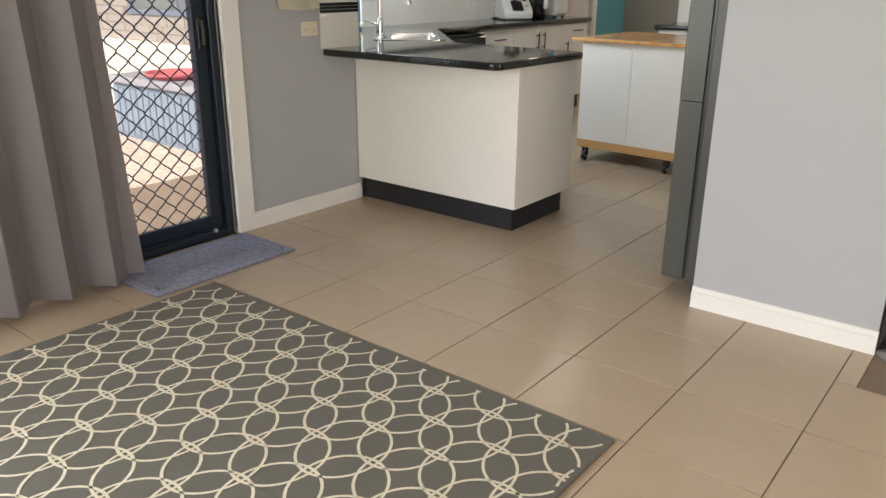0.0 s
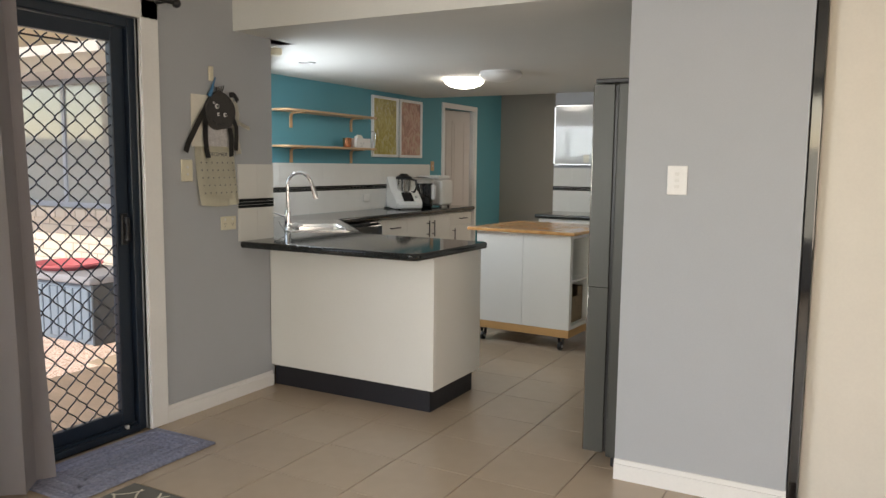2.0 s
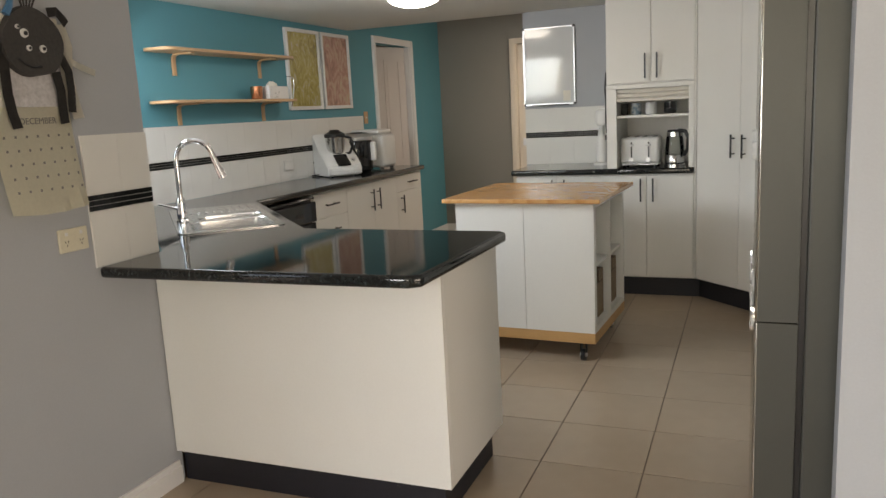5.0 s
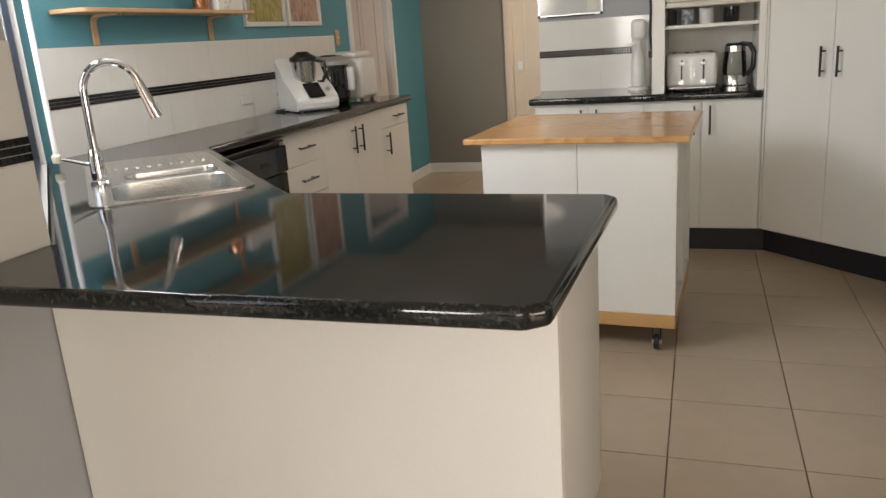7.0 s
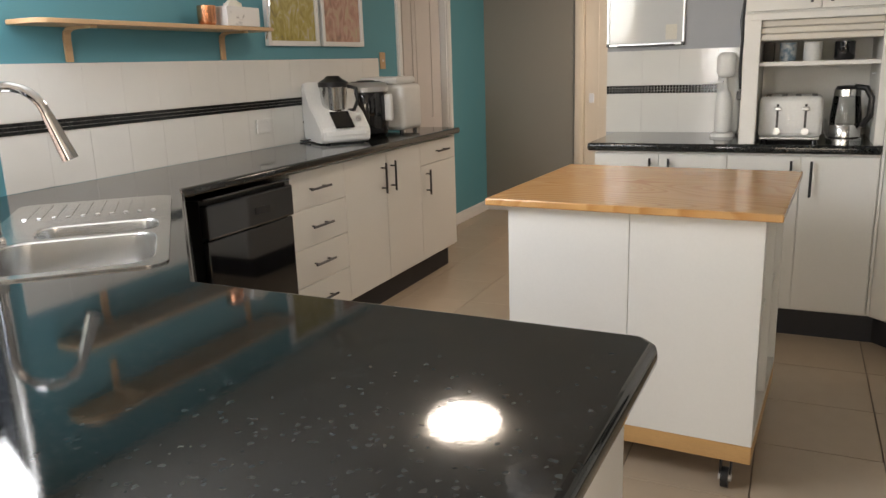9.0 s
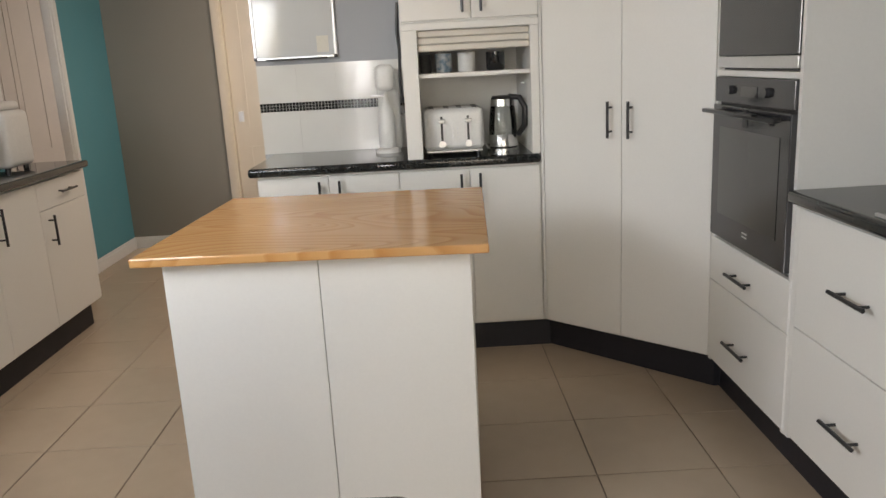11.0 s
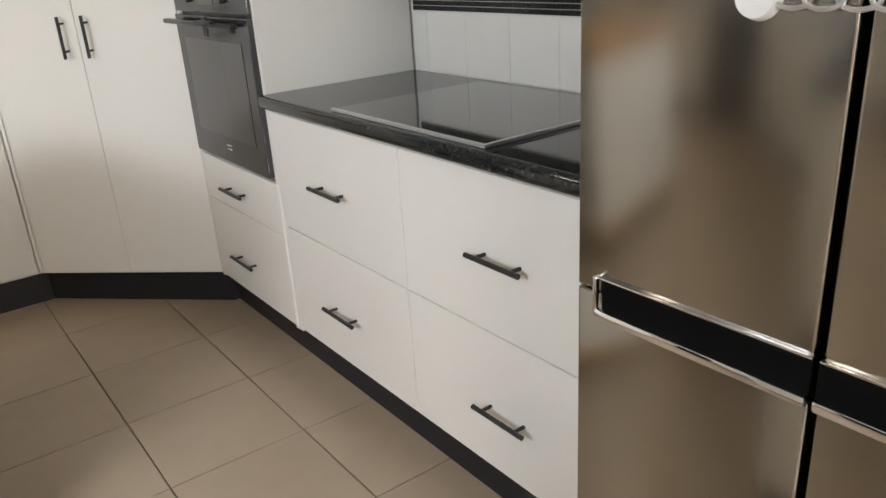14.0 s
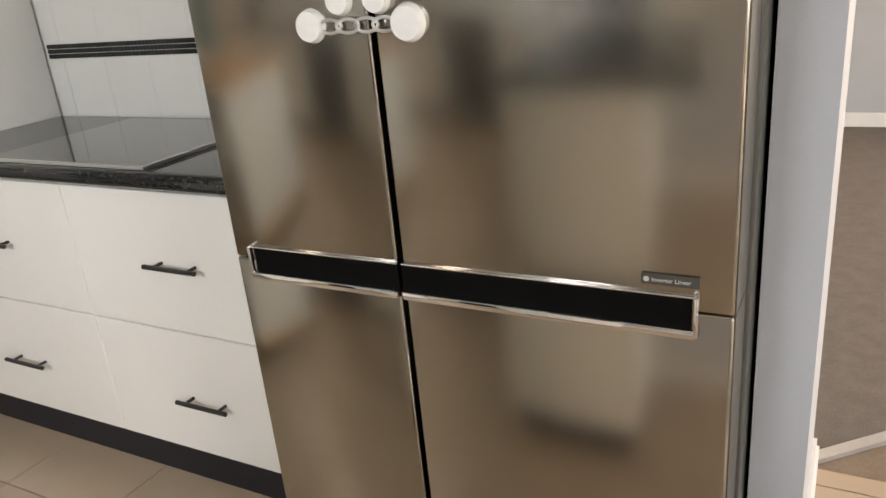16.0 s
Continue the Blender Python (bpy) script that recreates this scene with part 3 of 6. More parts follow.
# sink on the diagonal
u = Vector((-0.685, 0.728, 0)).normalized()
w_ = Vector((0.728, 0.685, 0)).normalized()
SC = Vector((-1.318, 1.56, BT))
SM = Matrix.Translation(SC) @ Matrix((( u.x, -w_.x, 0, 0), (u.y, -w_.y, 0, 0), (0, 0, 1, 0), (0, 0, 0, 1)))
sink = thing("sink", tuple(SC), "brushed steel double-bowl sink with ribbed drainer in the dark benchtop", "sink")
L2, W2 = 0.52, 0.235


def basin(b, x0, x1, y0, y1, depth, r):
    """A bowl with rounded corners, open at the top."""
    rings = []
    for z, g in ((0.004, 0.0), (0.0, -0.004), (-depth * 0.75, -0.012), (-depth, -0.05)):
        q = []
        for cx, cy, a0 in ((x1 - r, y1 - r, 0), (x0 + r, y1 - r, 90), (x0 + r, y0 + r, 180), (x1 - r, y0 + r, 270)):
            for s in range(7):
                a = radians(a0 + 15 * s)
                q.append((cx + (r + g) * math.cos(a), cy + (r + g) * math.sin(a), z))
        rings.append([b.verts.new(p) for p in q])
    n = len(rings[0])
    for p, q in zip(rings, rings[1:]):
        for k in range(n):
            b.faces.new((p[k], q[k], q[(k + 1) % n], p[(k + 1) % n]))
    b.faces.new(rings[-1])
    return rings[0]


def rounded(x0, x1, y0, y1, r, n=6):
    return [(cx + r * math.cos(radians(a0 + 90 * s / n)), cy + r * math.sin(radians(a0 + 90 * s / n))) for cx, cy, a0 in ((x1 - r, y1 - r, 0), (x0 + r, y1 - r, 90), (x0 + r, y0 + r, 180), (x1 - r, y0 + r, 270)) for s in range(n + 1)]


bowls = ((-L2 + 0.035, -L2 + 0.40, -W2 + 0.03, W2 - 0.065, 0.17, 0.07), (-L2 + 0.425, -L2 + 0.60, -W2 + 0.03, W2 - 0.12, 0.11, 0.05))


def without(ob, cutters):
    """ob with the cutters' shapes taken out of it; the cutters go."""
    for c in cutters:
        md = ob.modifiers.new("cut", "BOOLEAN")
        md.object, md.operation, md.solver = c, "DIFFERENCE", "EXACT"
    bpy.context.view_layer.update()
    me = bpy.data.meshes.new_from_object(ob.evaluated_get(bpy.context.evaluated_depsgraph_get()))
    ob.modifiers.clear()
    ob.data = me
    for c in cutters:
        bpy.data.objects.remove(c)


cuts = []
for x0, x1, y0, y1, dp, r in bowls:
    q = prism(rounded(x0 - 0.004, x1 + 0.004, y0 - 0.004, y1 + 0.004, r + 0.004), -0.3, 0.1)
    q.transform(SM)
    cuts.append(mesh_ob("cut", q, M_SINK))
without(bt, cuts)
for p in bt.data.polygons:
    p.use_smooth = True
bt.data.set_sharp_from_angle(angle=radians(35))
flat_top(bt)
q = prism(rounded(-L2, L2, -W2, W2, 0.05), 0.001, 0.005)
q.transform(SM)
rim = part("rim", q, M_SINK, sink)
cuts = []
for x0, x1, y0, y1, dp, r in bowls:
    q = prism(rounded(x0, x1, y0, y1, r), -0.3, 0.1)
    q.transform(SM)
    bmesh.ops.translate(q, vec=-AT[sink.name], verts=q.verts)
    c = mesh_ob("cut", q, M_SINK)
    c.location = sink.location
    cuts.append(c)
without(rim, cuts)
for x0, x1, y0, y1, dp, r in bowls:
    _b = bmesh.new()
    basin(_b, x0, x1, y0, y1, dp, r)
    bmesh.ops.recalc_face_normals(_b, faces=_b.faces[:])
    bmesh.ops.reverse_faces(_b, faces=_b.faces[:])
    _b.transform(SM)
    bw_ = part("bowl", _b, M_SINK, sink, smooth=True)
    _b = lathe([(0, 0), (0.035, 0), (0.04, 0.003), (0.042, 0.001)], ((x0 + x1) / 2, (y0 + y1) / 2, -dp + 0.001))
    _b.transform(SM)
    part("waste", _b, M_CHROME, bw_, smooth=True)
_b = bmesh.new()
for k in range(10):
    y = -W2 + 0.045 + k * 0.04
    box(L2 - 0.30, L2 - 0.04, y, y + 0.013, 0.0045, 0.0085, 0.0015, 1, bm=_b)
_b.transform(SM)
part("drainer_ribs", _b, M_SINK, sink, "ribbed steel drainer")
sk = thing("sink_cabinet", (-1.25, 1.8, 0), "white laminate corner cabinet under the sink", "kitchen cabinet")
part("front_panel", prism([(-0.66, 1.24), (-1.63, 2.29), (-1.643, 2.278), (-0.673, 1.228)], 0.14, 0.893), M_CAB, sk)
part("kickboard", prism([(-0.70, 1.20), (-1.67, 2.25), (-1.683, 2.238), (-0.713, 1.188)], 0, 0.14), M_KICK, sk)

# mixer tap
tp = Vector((-1.385, 1.35, BT))
tap = thing("kitchen_tap", tuple(tp), "tall chrome gooseneck pull-down mixer tap behind the sink", "tap")
part("base", lathe([(0, 0.006), (0.030, 0.006), (0.030, 0.014), (0.024, 0.022), (0.023, 0.10), (0.019, 0.125), (0, 0.125)], tp), M_CHROME, tap, smooth=True)
td = Vector((0.728, 0.685, 0)).normalized()
pts = [tp + Vector((0, 0, z)) for z in (0.11, 0.18, 0.25, 0.307)]
for k in range(1, 13):
    a = math.pi * k / 12 * 0.93
    pts.append(tp + Vector((0, 0, 0.307)) + td * (0.085 * (1 - math.cos(a))) + Vector((0, 0, 0.088 * math.sin(a))))
part("spout", tube(pts, 0.0125, 16), M_CHROME, tap, smooth=True)
e0, e1 = pts[-1], pts[-1] + (pts[-1] - pts[-2]).normalized() * 0.125
part("spray_head", rod(e0, e1, 0.014, 0.021, 20), M_CHROME, tap, smooth=True)
part("lever", rod(tp + Vector((0, 0, 0.07)), tp + Vector((-0.075, -0.07, 0.105)), 0.007, 0.004, 12), M_CHROME, tap, smooth=True)

# side run: dishwasher, drawers, doors
FX = -1.62
dw = thing("dishwasher", (-1.86, 2.65, 0), "glossy black dishwasher under the side bench", "dishwasher")
part("body", box(-2.13, FX - 0.02, 2.37, 2.935, 0.0, 0.86), M_BLACK, dw)
part("door_panel", box(FX - 0.02, FX + 0.012, 2.37, 2.935, 0.10, 0.70, 0.006), M_BLACKGL, dw)
part("control_panel", box(FX - 0.02, FX + 0.022, 2.37, 2.935, 0.705, 0.845, 0.008), M_BLACKGL, dw)
part("display", box(FX + 0.0215, FX + 0.0235, 2.66, 2.76, 0.755, 0.785), M_GUN, dw)
part("top_panel", box(-2.03, FX + 0.01, 2.37, 2.935, 0.862, 0.872, 0.003), M_BLACKGL, dw)

sc = thing("side_cabinet", (-1.88, 3.87, 0), "white laminate base cabinet with four drawers and doors, dark kickboard", "kitchen cabinet")
part("carcass", box(-2.14, FX - 0.018, 2.94, 4.815, 0.14, 0.893), M_CAB, sc)
part("kickboard", box(-2.13, FX - 0.06, 2.94, 4.79, 0, 0.14), M_KICK, sc, "dark kickboard")
zs = [0.150, 0.335, 0.52, 0.705, 0.886]
for k in range(4):
    dr = front(sc, "drawer_front", FX - 0.018, FX, 2.942, 3.41, zs[k] + 0.0015, zs[k + 1] - 0.0015)
    zc = zs[k + 1] - 0.09
    bar_handle(dr, (FX, 3.07, zc), (FX, 3.24, zc), (1, 0, 0))
for y0, y1, hy in ((3.413, 3.852, 3.80), (3.855, 4.29, 3.91)):
    dr = front(sc, "door", FX - 0.018, FX, y0, y1, 0.1515, 0.8845)
    bar_handle(dr, (FX, hy, 0.66), (FX, hy, 0.83), (1, 0, 0))
dr = front(sc, "drawer_front", FX - 0.018, FX, 4.293, 4.813, 0.745, 0.8845)
bar_handle(dr, (FX, 4.49, 0.815), (FX, 4.66, 0.815), (1, 0, 0))
dr = front(sc, "door", FX - 0.018, FX, 4.293, 4.813, 0.1515, 0.742)
bar_handle(dr, (FX, 4.365, 0.56), (FX, 4.365, 0.715), (1, 0, 0))

# far run
FY = 3.985
fc = thing("far_cabinet", (0.18, 4.3, 0), "white laminate base cabinet with tall bar handles along the end wall", "kitchen cabinet")
part("carcass", box(-0.47, 0.82, FY + 0.018, 4.57, 0.14, 0.893), M_CAB, fc)
part("kickboard", box(-0.47, 0.85, FY + 0.055, 4.56, 0, 0.14), M_KICK, fc, "dark kickboard")
for y0, y1, hy in ((-0.47, -0.152, -0.19), (-0.149, 0.168, -0.10), (0.171, 0.488, 0.45), (0.491, 0.808, 0.535)):
    dr = part("door", box(y0, y1, FY, FY + 0.018, 0.1515, 0.8845, 0.002, 1), M_CAB, fc)
    bar_handle(dr, (hy, FY, 0.70), (hy, FY, 0.865), (0, -1, 0))
_b = prism([(-0.505, 3.955), (0.80, 3.955), (0.81, 3.965), (0.81, 4.565), (-0.505, 4.565)], BU, BT, 0.014, 4)
flat_top(single("benchtop", _b, M_STONE, "glossy dark speckled benchtop along the end wall", "benchtop", smooth=True))

ap = thing("appliance_cupboard", (0.52, 4.28, BT), "white appliance cupboard with a raised roller shutter over the far bench", "kitchen cabinet")
part("side_panel", box(0.215, 0.285, 3.97, 4.565, BT + 0.001, 1.51, 0.002, 1), M_CAB, ap)
part("side_panel", box(0.775, 0.812, 3.97, 4.565, BT + 0.001, 1.51, 0.002, 1), M_CAB, ap)
part("back_panel", box(0.285, 0.775, 4.50, 4.52, BT + 0.001, 1.52), M_CAB, ap)
part("shelf", box(0.285, 0.775, 4.0, 4.50, 1.292, 1.31), M_CAB, ap)
part("top_rail", box(0.215, 0.812, 3.965, 4.565, 1.495, 1.525, 0.002, 1), M_CAB, ap)
_b = bmesh.new()
for k in range(3):
    box(0.285, 0.775, 3.985 + 0.004 * k, 4.01, 1.405 + k * 0.03, 1.433 + k * 0.03, 0.006, 2, bm=_b)
part("roller_shutter", _b, M_CREAM, ap, "slatted roller shutter, raised")
oc = thing("overhead_cupboard", (0.52, 4.28, 1.53), "white overhead cupboard with two doors above the appliance cupboard", "kitchen cabinet")
part("carcass", box(0.215, 0.812, 3.99, 4.565, 1.527, 2.125), M_CAB, oc)
for x0, x1, hx in ((0.217, 0.523, 0.485), (0.526, 0.812, 0.565)):
    dr = part("door", box(x0, x1, 3.97, 3.988, 1.535, 2.12, 0.002, 1), M_CAB, oc)
    bar_handle(dr, (hx, 3.97, 1.56), (hx, 3.97, 1.73), (0, -1, 0))

# corner pantry
pn = thing("corner_pantry", (1.35, 4.1, 0), "tall white diagonal corner pantry with two doors and dark kickboard", "kitchen cabinet")
g = 0.018 * 2 ** 0.5
part("carcass", prism([(0.828, 4.00), (1.405, 3.44), (1.94, 3.44), (1.94, 4.565), (0.828, 4.565)], 0.14, 2.125), M_CAB, pn)
part("kickboard", prism([(0.84, 4.055), (1.43, 3.455), (1.935, 3.455), (1.935, 4.56), (0.84, 4.56)], 0, 0.14), M_KICK, pn, "dark kickboard")
q0, q1 = Vector((0.826, 3.98, 0)), Vector((1.388, 3.425, 0))
ud = (q1 - q0).normalized()
nd = Vector((ud.y, -ud.x, 0))
for s0, s1, hs in ((0.0, 0.4985, 0.44), (0.5015, 1.0, 0.56)):
    a, c = q0 + (q1 - q0) * s0, q0 + (q1 - q0) * s1
    dr = part("door", prism([(a - nd * 0)[:2], (c - nd * 0)[:2], (c - nd * 0.018)[:2], (a - nd * 0.018)[:2]], 0.1515, 2.12, 0.0015, 1), M_CAB, pn)
    h_ = q0 + (q1 - q0) * hs
    bar_handle(dr, (h_.x, h_.y, 1.015), (h_.x, h_.y, 1.165), nd)
part("filler_panel", box(0.814, 0.825, 3.972, 4.05, 0.1515, 2.12), M_CAB, pn)

# oven tower
CX = 1.392
ot = thing("oven_tower", (1.66, 3.1, 0), "tall white oven cabinet with two drawers below the oven", "kitchen cabinet")
_b = box(CX, 1.94, 2.763, 2.783, 0.14, 2.125)
box(CX, 1.94, 3.405, 3.426, 0.14, 2.125, bm=_b)
part("side_panel", _b, M_CAB, ot)
part("back_panel", box(1.90, 1.94, 2.783, 3.405, 0.14, 2.125), M_CAB, ot)
part("rail", box(CX, 1.90, 2.783, 3.405, 1.255, 1.275), M_CAB, ot)
part("rail", box(CX + 0.02, 1.90, 2.783, 3.405, 0.651, 0.664), M_CAB, ot)
part("rail", box(CX, 1.90, 2.783, 3.405, 1.76, 1.78), M_CAB, ot)
part("door", box(CX, CX + 0.018, 2.785, 3.403, 1.782, 2.12, 0.002, 1), M_CAB, ot)
part("kickboard", box(CX + 0.06, 1.935, 2.76, 3.45, 0, 0.14), M_KICK, ot, "dark kickboard")
for z0, z1, hz in ((0.1515, 0.475, 0.29), (0.4785, 0.65, 0.555)):
    dr = part("drawer_front", box(CX - 0.004, CX + 0.014, 2.766, 3.424, z0, z1, 0.002, 1), M_CAB, ot)
    bar_handle(dr, (CX - 0.004, 3.02, hz), (CX - 0.004, 3.20, hz), (-1, 0, 0))

ov = thing("wall_oven", (1.6, 3.09, 0.672), "black glass built-in wall oven in the white tower", "oven")
part("body", box(CX + 0.01, 1.9, 2.79, 3.40, 0.666, 1.252), M_BLACK, ov)
part("control_panel", box(CX - 0.012, CX + 0.01, 2.785, 3.40, 1.165, 1.252, 0.003), M_OVEN, ov)
dr = part("door", box(CX - 0.018, CX + 0.01, 2.785, 3.40, 0.668, 1.155, 0.004), M_OVEN, ov)
part("window", box(CX - 0.0195, CX - 0.017, 2.85, 3.33, 0.76, 1.08), M_BLACKGL, dr, "black glass window")
_b = box(CX - 0.066, CX - 0.042, 2.80, 3.39, 1.128, 1.142, 0.003)
rod((CX - 0.02, 2.86, 1.135), (CX - 0.055, 2.86, 1.135), 0.007, seg=8, bm=_b)
rod((CX - 0.02, 3.29, 1.135), (CX - 0.055, 3.29, 1.135), 0.007, seg=8, bm=_b)
part("handle", _b, M_GUN, dr, "dark oven bar handle", smooth=True)
for y in (2.96, 3.25):
    part("knob", rod((CX - 0.012, y, 1.21), (CX - 0.026, y, 1.21), 0.016, 0.014, 20), M_OVEN, ov, smooth=True)
part("display", box(CX - 0.0135, CX - 0.0115, 3.04, 3.17, 1.19, 1.225), M_BLACKGL, ov)
_b = box(CX - 0.0195, CX - 0.0185, 3.06, 3.10, 0.715, 0.72)
box(CX - 0.0195, CX - 0.0185, 3.06, 3.10, 0.728, 0.733, bm=_b)
part("maker_mark", _b, M_ALU, ov)
_b = box(CX - 0.066, CX - 0.058, 2.99, 3.02, 1.10, 1.16, 0.002)
box(CX - 0.075, CX - 0.055, 2.93, 3.07, 1.14, 1.148, 0.002, bm=_b)
part("child_lock", _b, M_BLACK, ov)

mw = thing("microwave", (1.6, 3.09, 1.275), "black glass built-in microwave with a steel strip above the oven", "microwave")
part("body", box(CX + 0.02, 1.88, 2.79, 3.40, 1.277, 1.72), M_BLACK, mw)
part("door", box(CX - 0.005, CX + 0.02, 2.79, 3.40, 1.325, 1.72, 0.003), M_OVEN, mw)
part("lower_strip", box(CX - 0.006, CX + 0.02, 2.79, 3.40, 1.285, 1.322, 0.002), M_ALU, mw, "brushed steel lower strip")

# cooktop run
ck = thing("cooktop_cabinet", (1.66, 2.05, 0), "white laminate drawer cabinet under the cooktop, dark kickboard", "kitchen cabinet")
part("carcass", box(CX + 0.018, 1.935, 1.33, 2.76, 0.14, 0.893), M_CAB, ck)
part("kickboard", box(CX + 0.06, 1.935, 1.33, 2.76, 0, 0.14), M_KICK, ck, "dark kickboard")
for y0, y1, h0, h1 in ((2.069, 2.735, 2.325, 2.495), (1.33, 2.066, 1.615, 1.783)):
    for z0, z1, hz in ((0.1515, 0.514, 0.322), (0.5175, 0.8845, 0.702)):
        dr = part("drawer_front", box(CX, CX + 0.018, y0, y1, z0, z1, 0.002, 1), M_CAB, ck)
        bar_handle(dr, (CX, h0, hz), (CX, h1, hz), (-1, 0, 0))
part("filler_panel", box(CX + 0.001, CX + 0.018, 2.736, 2.7625, 0.1415, 0.8845), M_CAB, ck)
_b = prism([(1.36, 1.33), (1.945, 1.33), (1.945, 2.762), (1.36, 2.762)], BU, BT, 0.014, 4)
flat_top(single("benchtop", _b, M_STONE, "glossy dark speckled benchtop beside the fridge", "benchtop", smooth=True))
hb = thing("cooktop", (1.64, 2.05, BT), "black glass induction cooktop with a steel edge, set in the bench", "cooktop")
part("glass_top", box(1.39, 1.88, 1.738, 2.34, BT + 0.001, BT + 0.008, 0.003), M_BLACKGL, hb)
_b = box(1.383, 1.39, 1.73, 2.348, BT + 0.001, BT + 0.009)
box(1.39, 1.88, 1.73, 1.738, BT + 0.001, BT + 0.009, bm=_b)
part("edge_trim", _b, M_ALU, hb, "thin steel edge trim")

# fridge
FF = 1.183
fr = thing("fridge", (1.5, 0.85, 0), "brushed stainless four-door fridge with black recessed handles beside the grey wall", "fridge")
part("cabinet", box(FF + 0.115, 1.90, 0.412, 1.295, 0.05, 1.775, 0.006), M_FRSIDE, fr, "grey fridge cabinet")
part("plinth", box(FF + 0.14, 1.88, 0.425, 1.28, 0.012, 0.05), M_BLACK, fr)
for y in (0.455, 1.25):
    part("foot", rod((FF + 0.15, y, 0), (FF + 0.15, y, 0.03), 0.02), M_BLACK, fr)
FM = 0.934
for nm, z0, z1 in (("upper_door", 0.8497, 1.77), ("lower_door", 0.065, 0.8483)):
    for y0, y1 in ((0.418, FM - 0.005), (FM + 0.005, 1.29)):
        dr = part(nm, box(FF, FF + 0.10, y0, y1, z0, z1, 0.005, 3), M_STEEL, fr, smooth=True)
        if y0 < 0.5:
            part("side_skin", box(FF + 0.006, FF + 0.099, y0 - 0.0015, y0 + 0.002, z0 + 0.001, z1 - 0.001), M_FRSIDE, dr)
# solid blocks on uncut doors; their black stands for the hollow's shade
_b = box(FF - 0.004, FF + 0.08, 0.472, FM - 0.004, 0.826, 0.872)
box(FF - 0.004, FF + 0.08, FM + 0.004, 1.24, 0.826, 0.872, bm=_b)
part("grip_shade", _b, M_GRIPSHADE, fr, "near-black block in place of the grip's shaded hollow")
for y0, y1 in ((0.466, FM - 0.004), (FM + 0.004, 1.25)):
    _b = box(FF - 0.012, FF + 0.004, y0, y1, 0.812, 0.827, 0.004)
    box(FF - 0.005, FF + 0.004, y0, y1, 0.8715, 0.8745, 0.001, bm=_b)
    y = y0 if y0 < 0.6 else y1
    box(FF - 0.010, FF + 0.004, y - 0.004, y + 0.004, 0.814, 0.876, 0.003, bm=_b)
    part("handle_trim", _b, M_CHROME, fr, "chrome handle trim", smooth=True)
part("gasket", box(FF + 0.1005, FF + 0.1145, 0.425, 1.275, 0.07, 1.765), M_BLACK, fr)
for y0 in (0.42, 1.215):
    part("hinge_cover", box(FF + 0.01, FF + 0.16, y0, y0 + 0.07, 1.776, 1.797, 0.004), M_BLACK, fr)
badge = part("badge", box(FF - 0.003, FF - 0.0005, 0.463, 0.541, 0.886, 0.902), M_FRSIDE, fr, "small grey name strip")
txt = bpy.data.curves.new("wording", "FONT")
txt.body, txt.size, txt.extrude = "Inverter Linear", 0.0088, 0.0002
tmp_ob = bpy.data.objects.new("wording", txt)
me = bpy.data.meshes.new_from_object(tmp_ob)
bpy.data.objects.remove(tmp_ob)
_b = bmesh.new()
_b.from_mesh(me)
_b.transform(Matrix(((0, 0, -1, FF - 0.0033), (-1, 0, 0, 0.527), (0, 1, 0, 0.891), (0, 0, 0, 1))))
part("lettering", _b, M_ALU, badge)
part("maker_mark", rod((FF - 0.003, 0.534, 0.894), (FF - 0.0036, 0.534, 0.894), 0.004, seg=14), M_ALU, badge)

# island trolley
IM = Matrix.Translation((0.002, 2.855, 0)) @ Matrix.Rotation(radians(-3.2), 4, "Z")
isl = thing("island_trolley", (0.002, 2.855, 0), "white cube-shelf kitchen island with a pine top on castors", "kitchen island", rz=-3.2)


def ib(x0, x1, y0, y1, z0, z1, r=0.0, seg=2, bm=None):
    return box(x0, x1, y0, y1, z0, z1, r, seg, bm)


part("top", ib(-0.445, 0.468, -0.445, 0.445, 0.890, 0.914, 0.004, 2), M_PINE, isl, "varnished pine board top")
for x0, x1 in ((-0.385, 0.024), (0.026, 0.42)):
    part("back_panel", ib(x0, x1, -0.388, -0.372, 0.165, 0.889, 0.001, 1), M_CAB, isl)
for y0, y1 in ((-0.371, -0.34), (0.345, 0.375)):
    part("side_panel", ib(-0.385, 0.42, y0, y1, 0.165, 0.889, 0.001, 1), M_CAB, isl)
part("upright", ib(-0.385, 0.42, -0.008, 0.008, 0.195, 0.859), M_CAB, isl)
part("base_board", ib(-0.385, 0.42, -0.34, 0.345, 0.165, 0.195), M_CAB, isl)
part("head_board", ib(-0.385, 0.42, -0.34, 0.345, 0.859, 0.889), M_CAB, isl)
part("shelf", ib(-0.385, 0.403, -0.34, -0.008, 0.520, 0.536), M_CAB, isl)
part("shelf", ib(-0.385, 0.403, 0.008, 0.345, 0.520, 0.536), M_CAB, isl)
_b = ib(-0.385, 0.42, -0.388, -0.34, 0.105, 0.164, 0.002, 1)
ib(-0.385, 0.42, 0.33, 0.375, 0.105, 0.164, 0.002, 1, _b)
ib(-0.385, -0.34, -0.34, 0.33, 0.105, 0.164, 0.002, 1, _b)
ib(0.36, 0.42, -0.34, 0.33, 0.105, 0.164, 0.002, 1, _b)
part("castor_frame", _b, M_PINE2, isl, "raw pine frame")
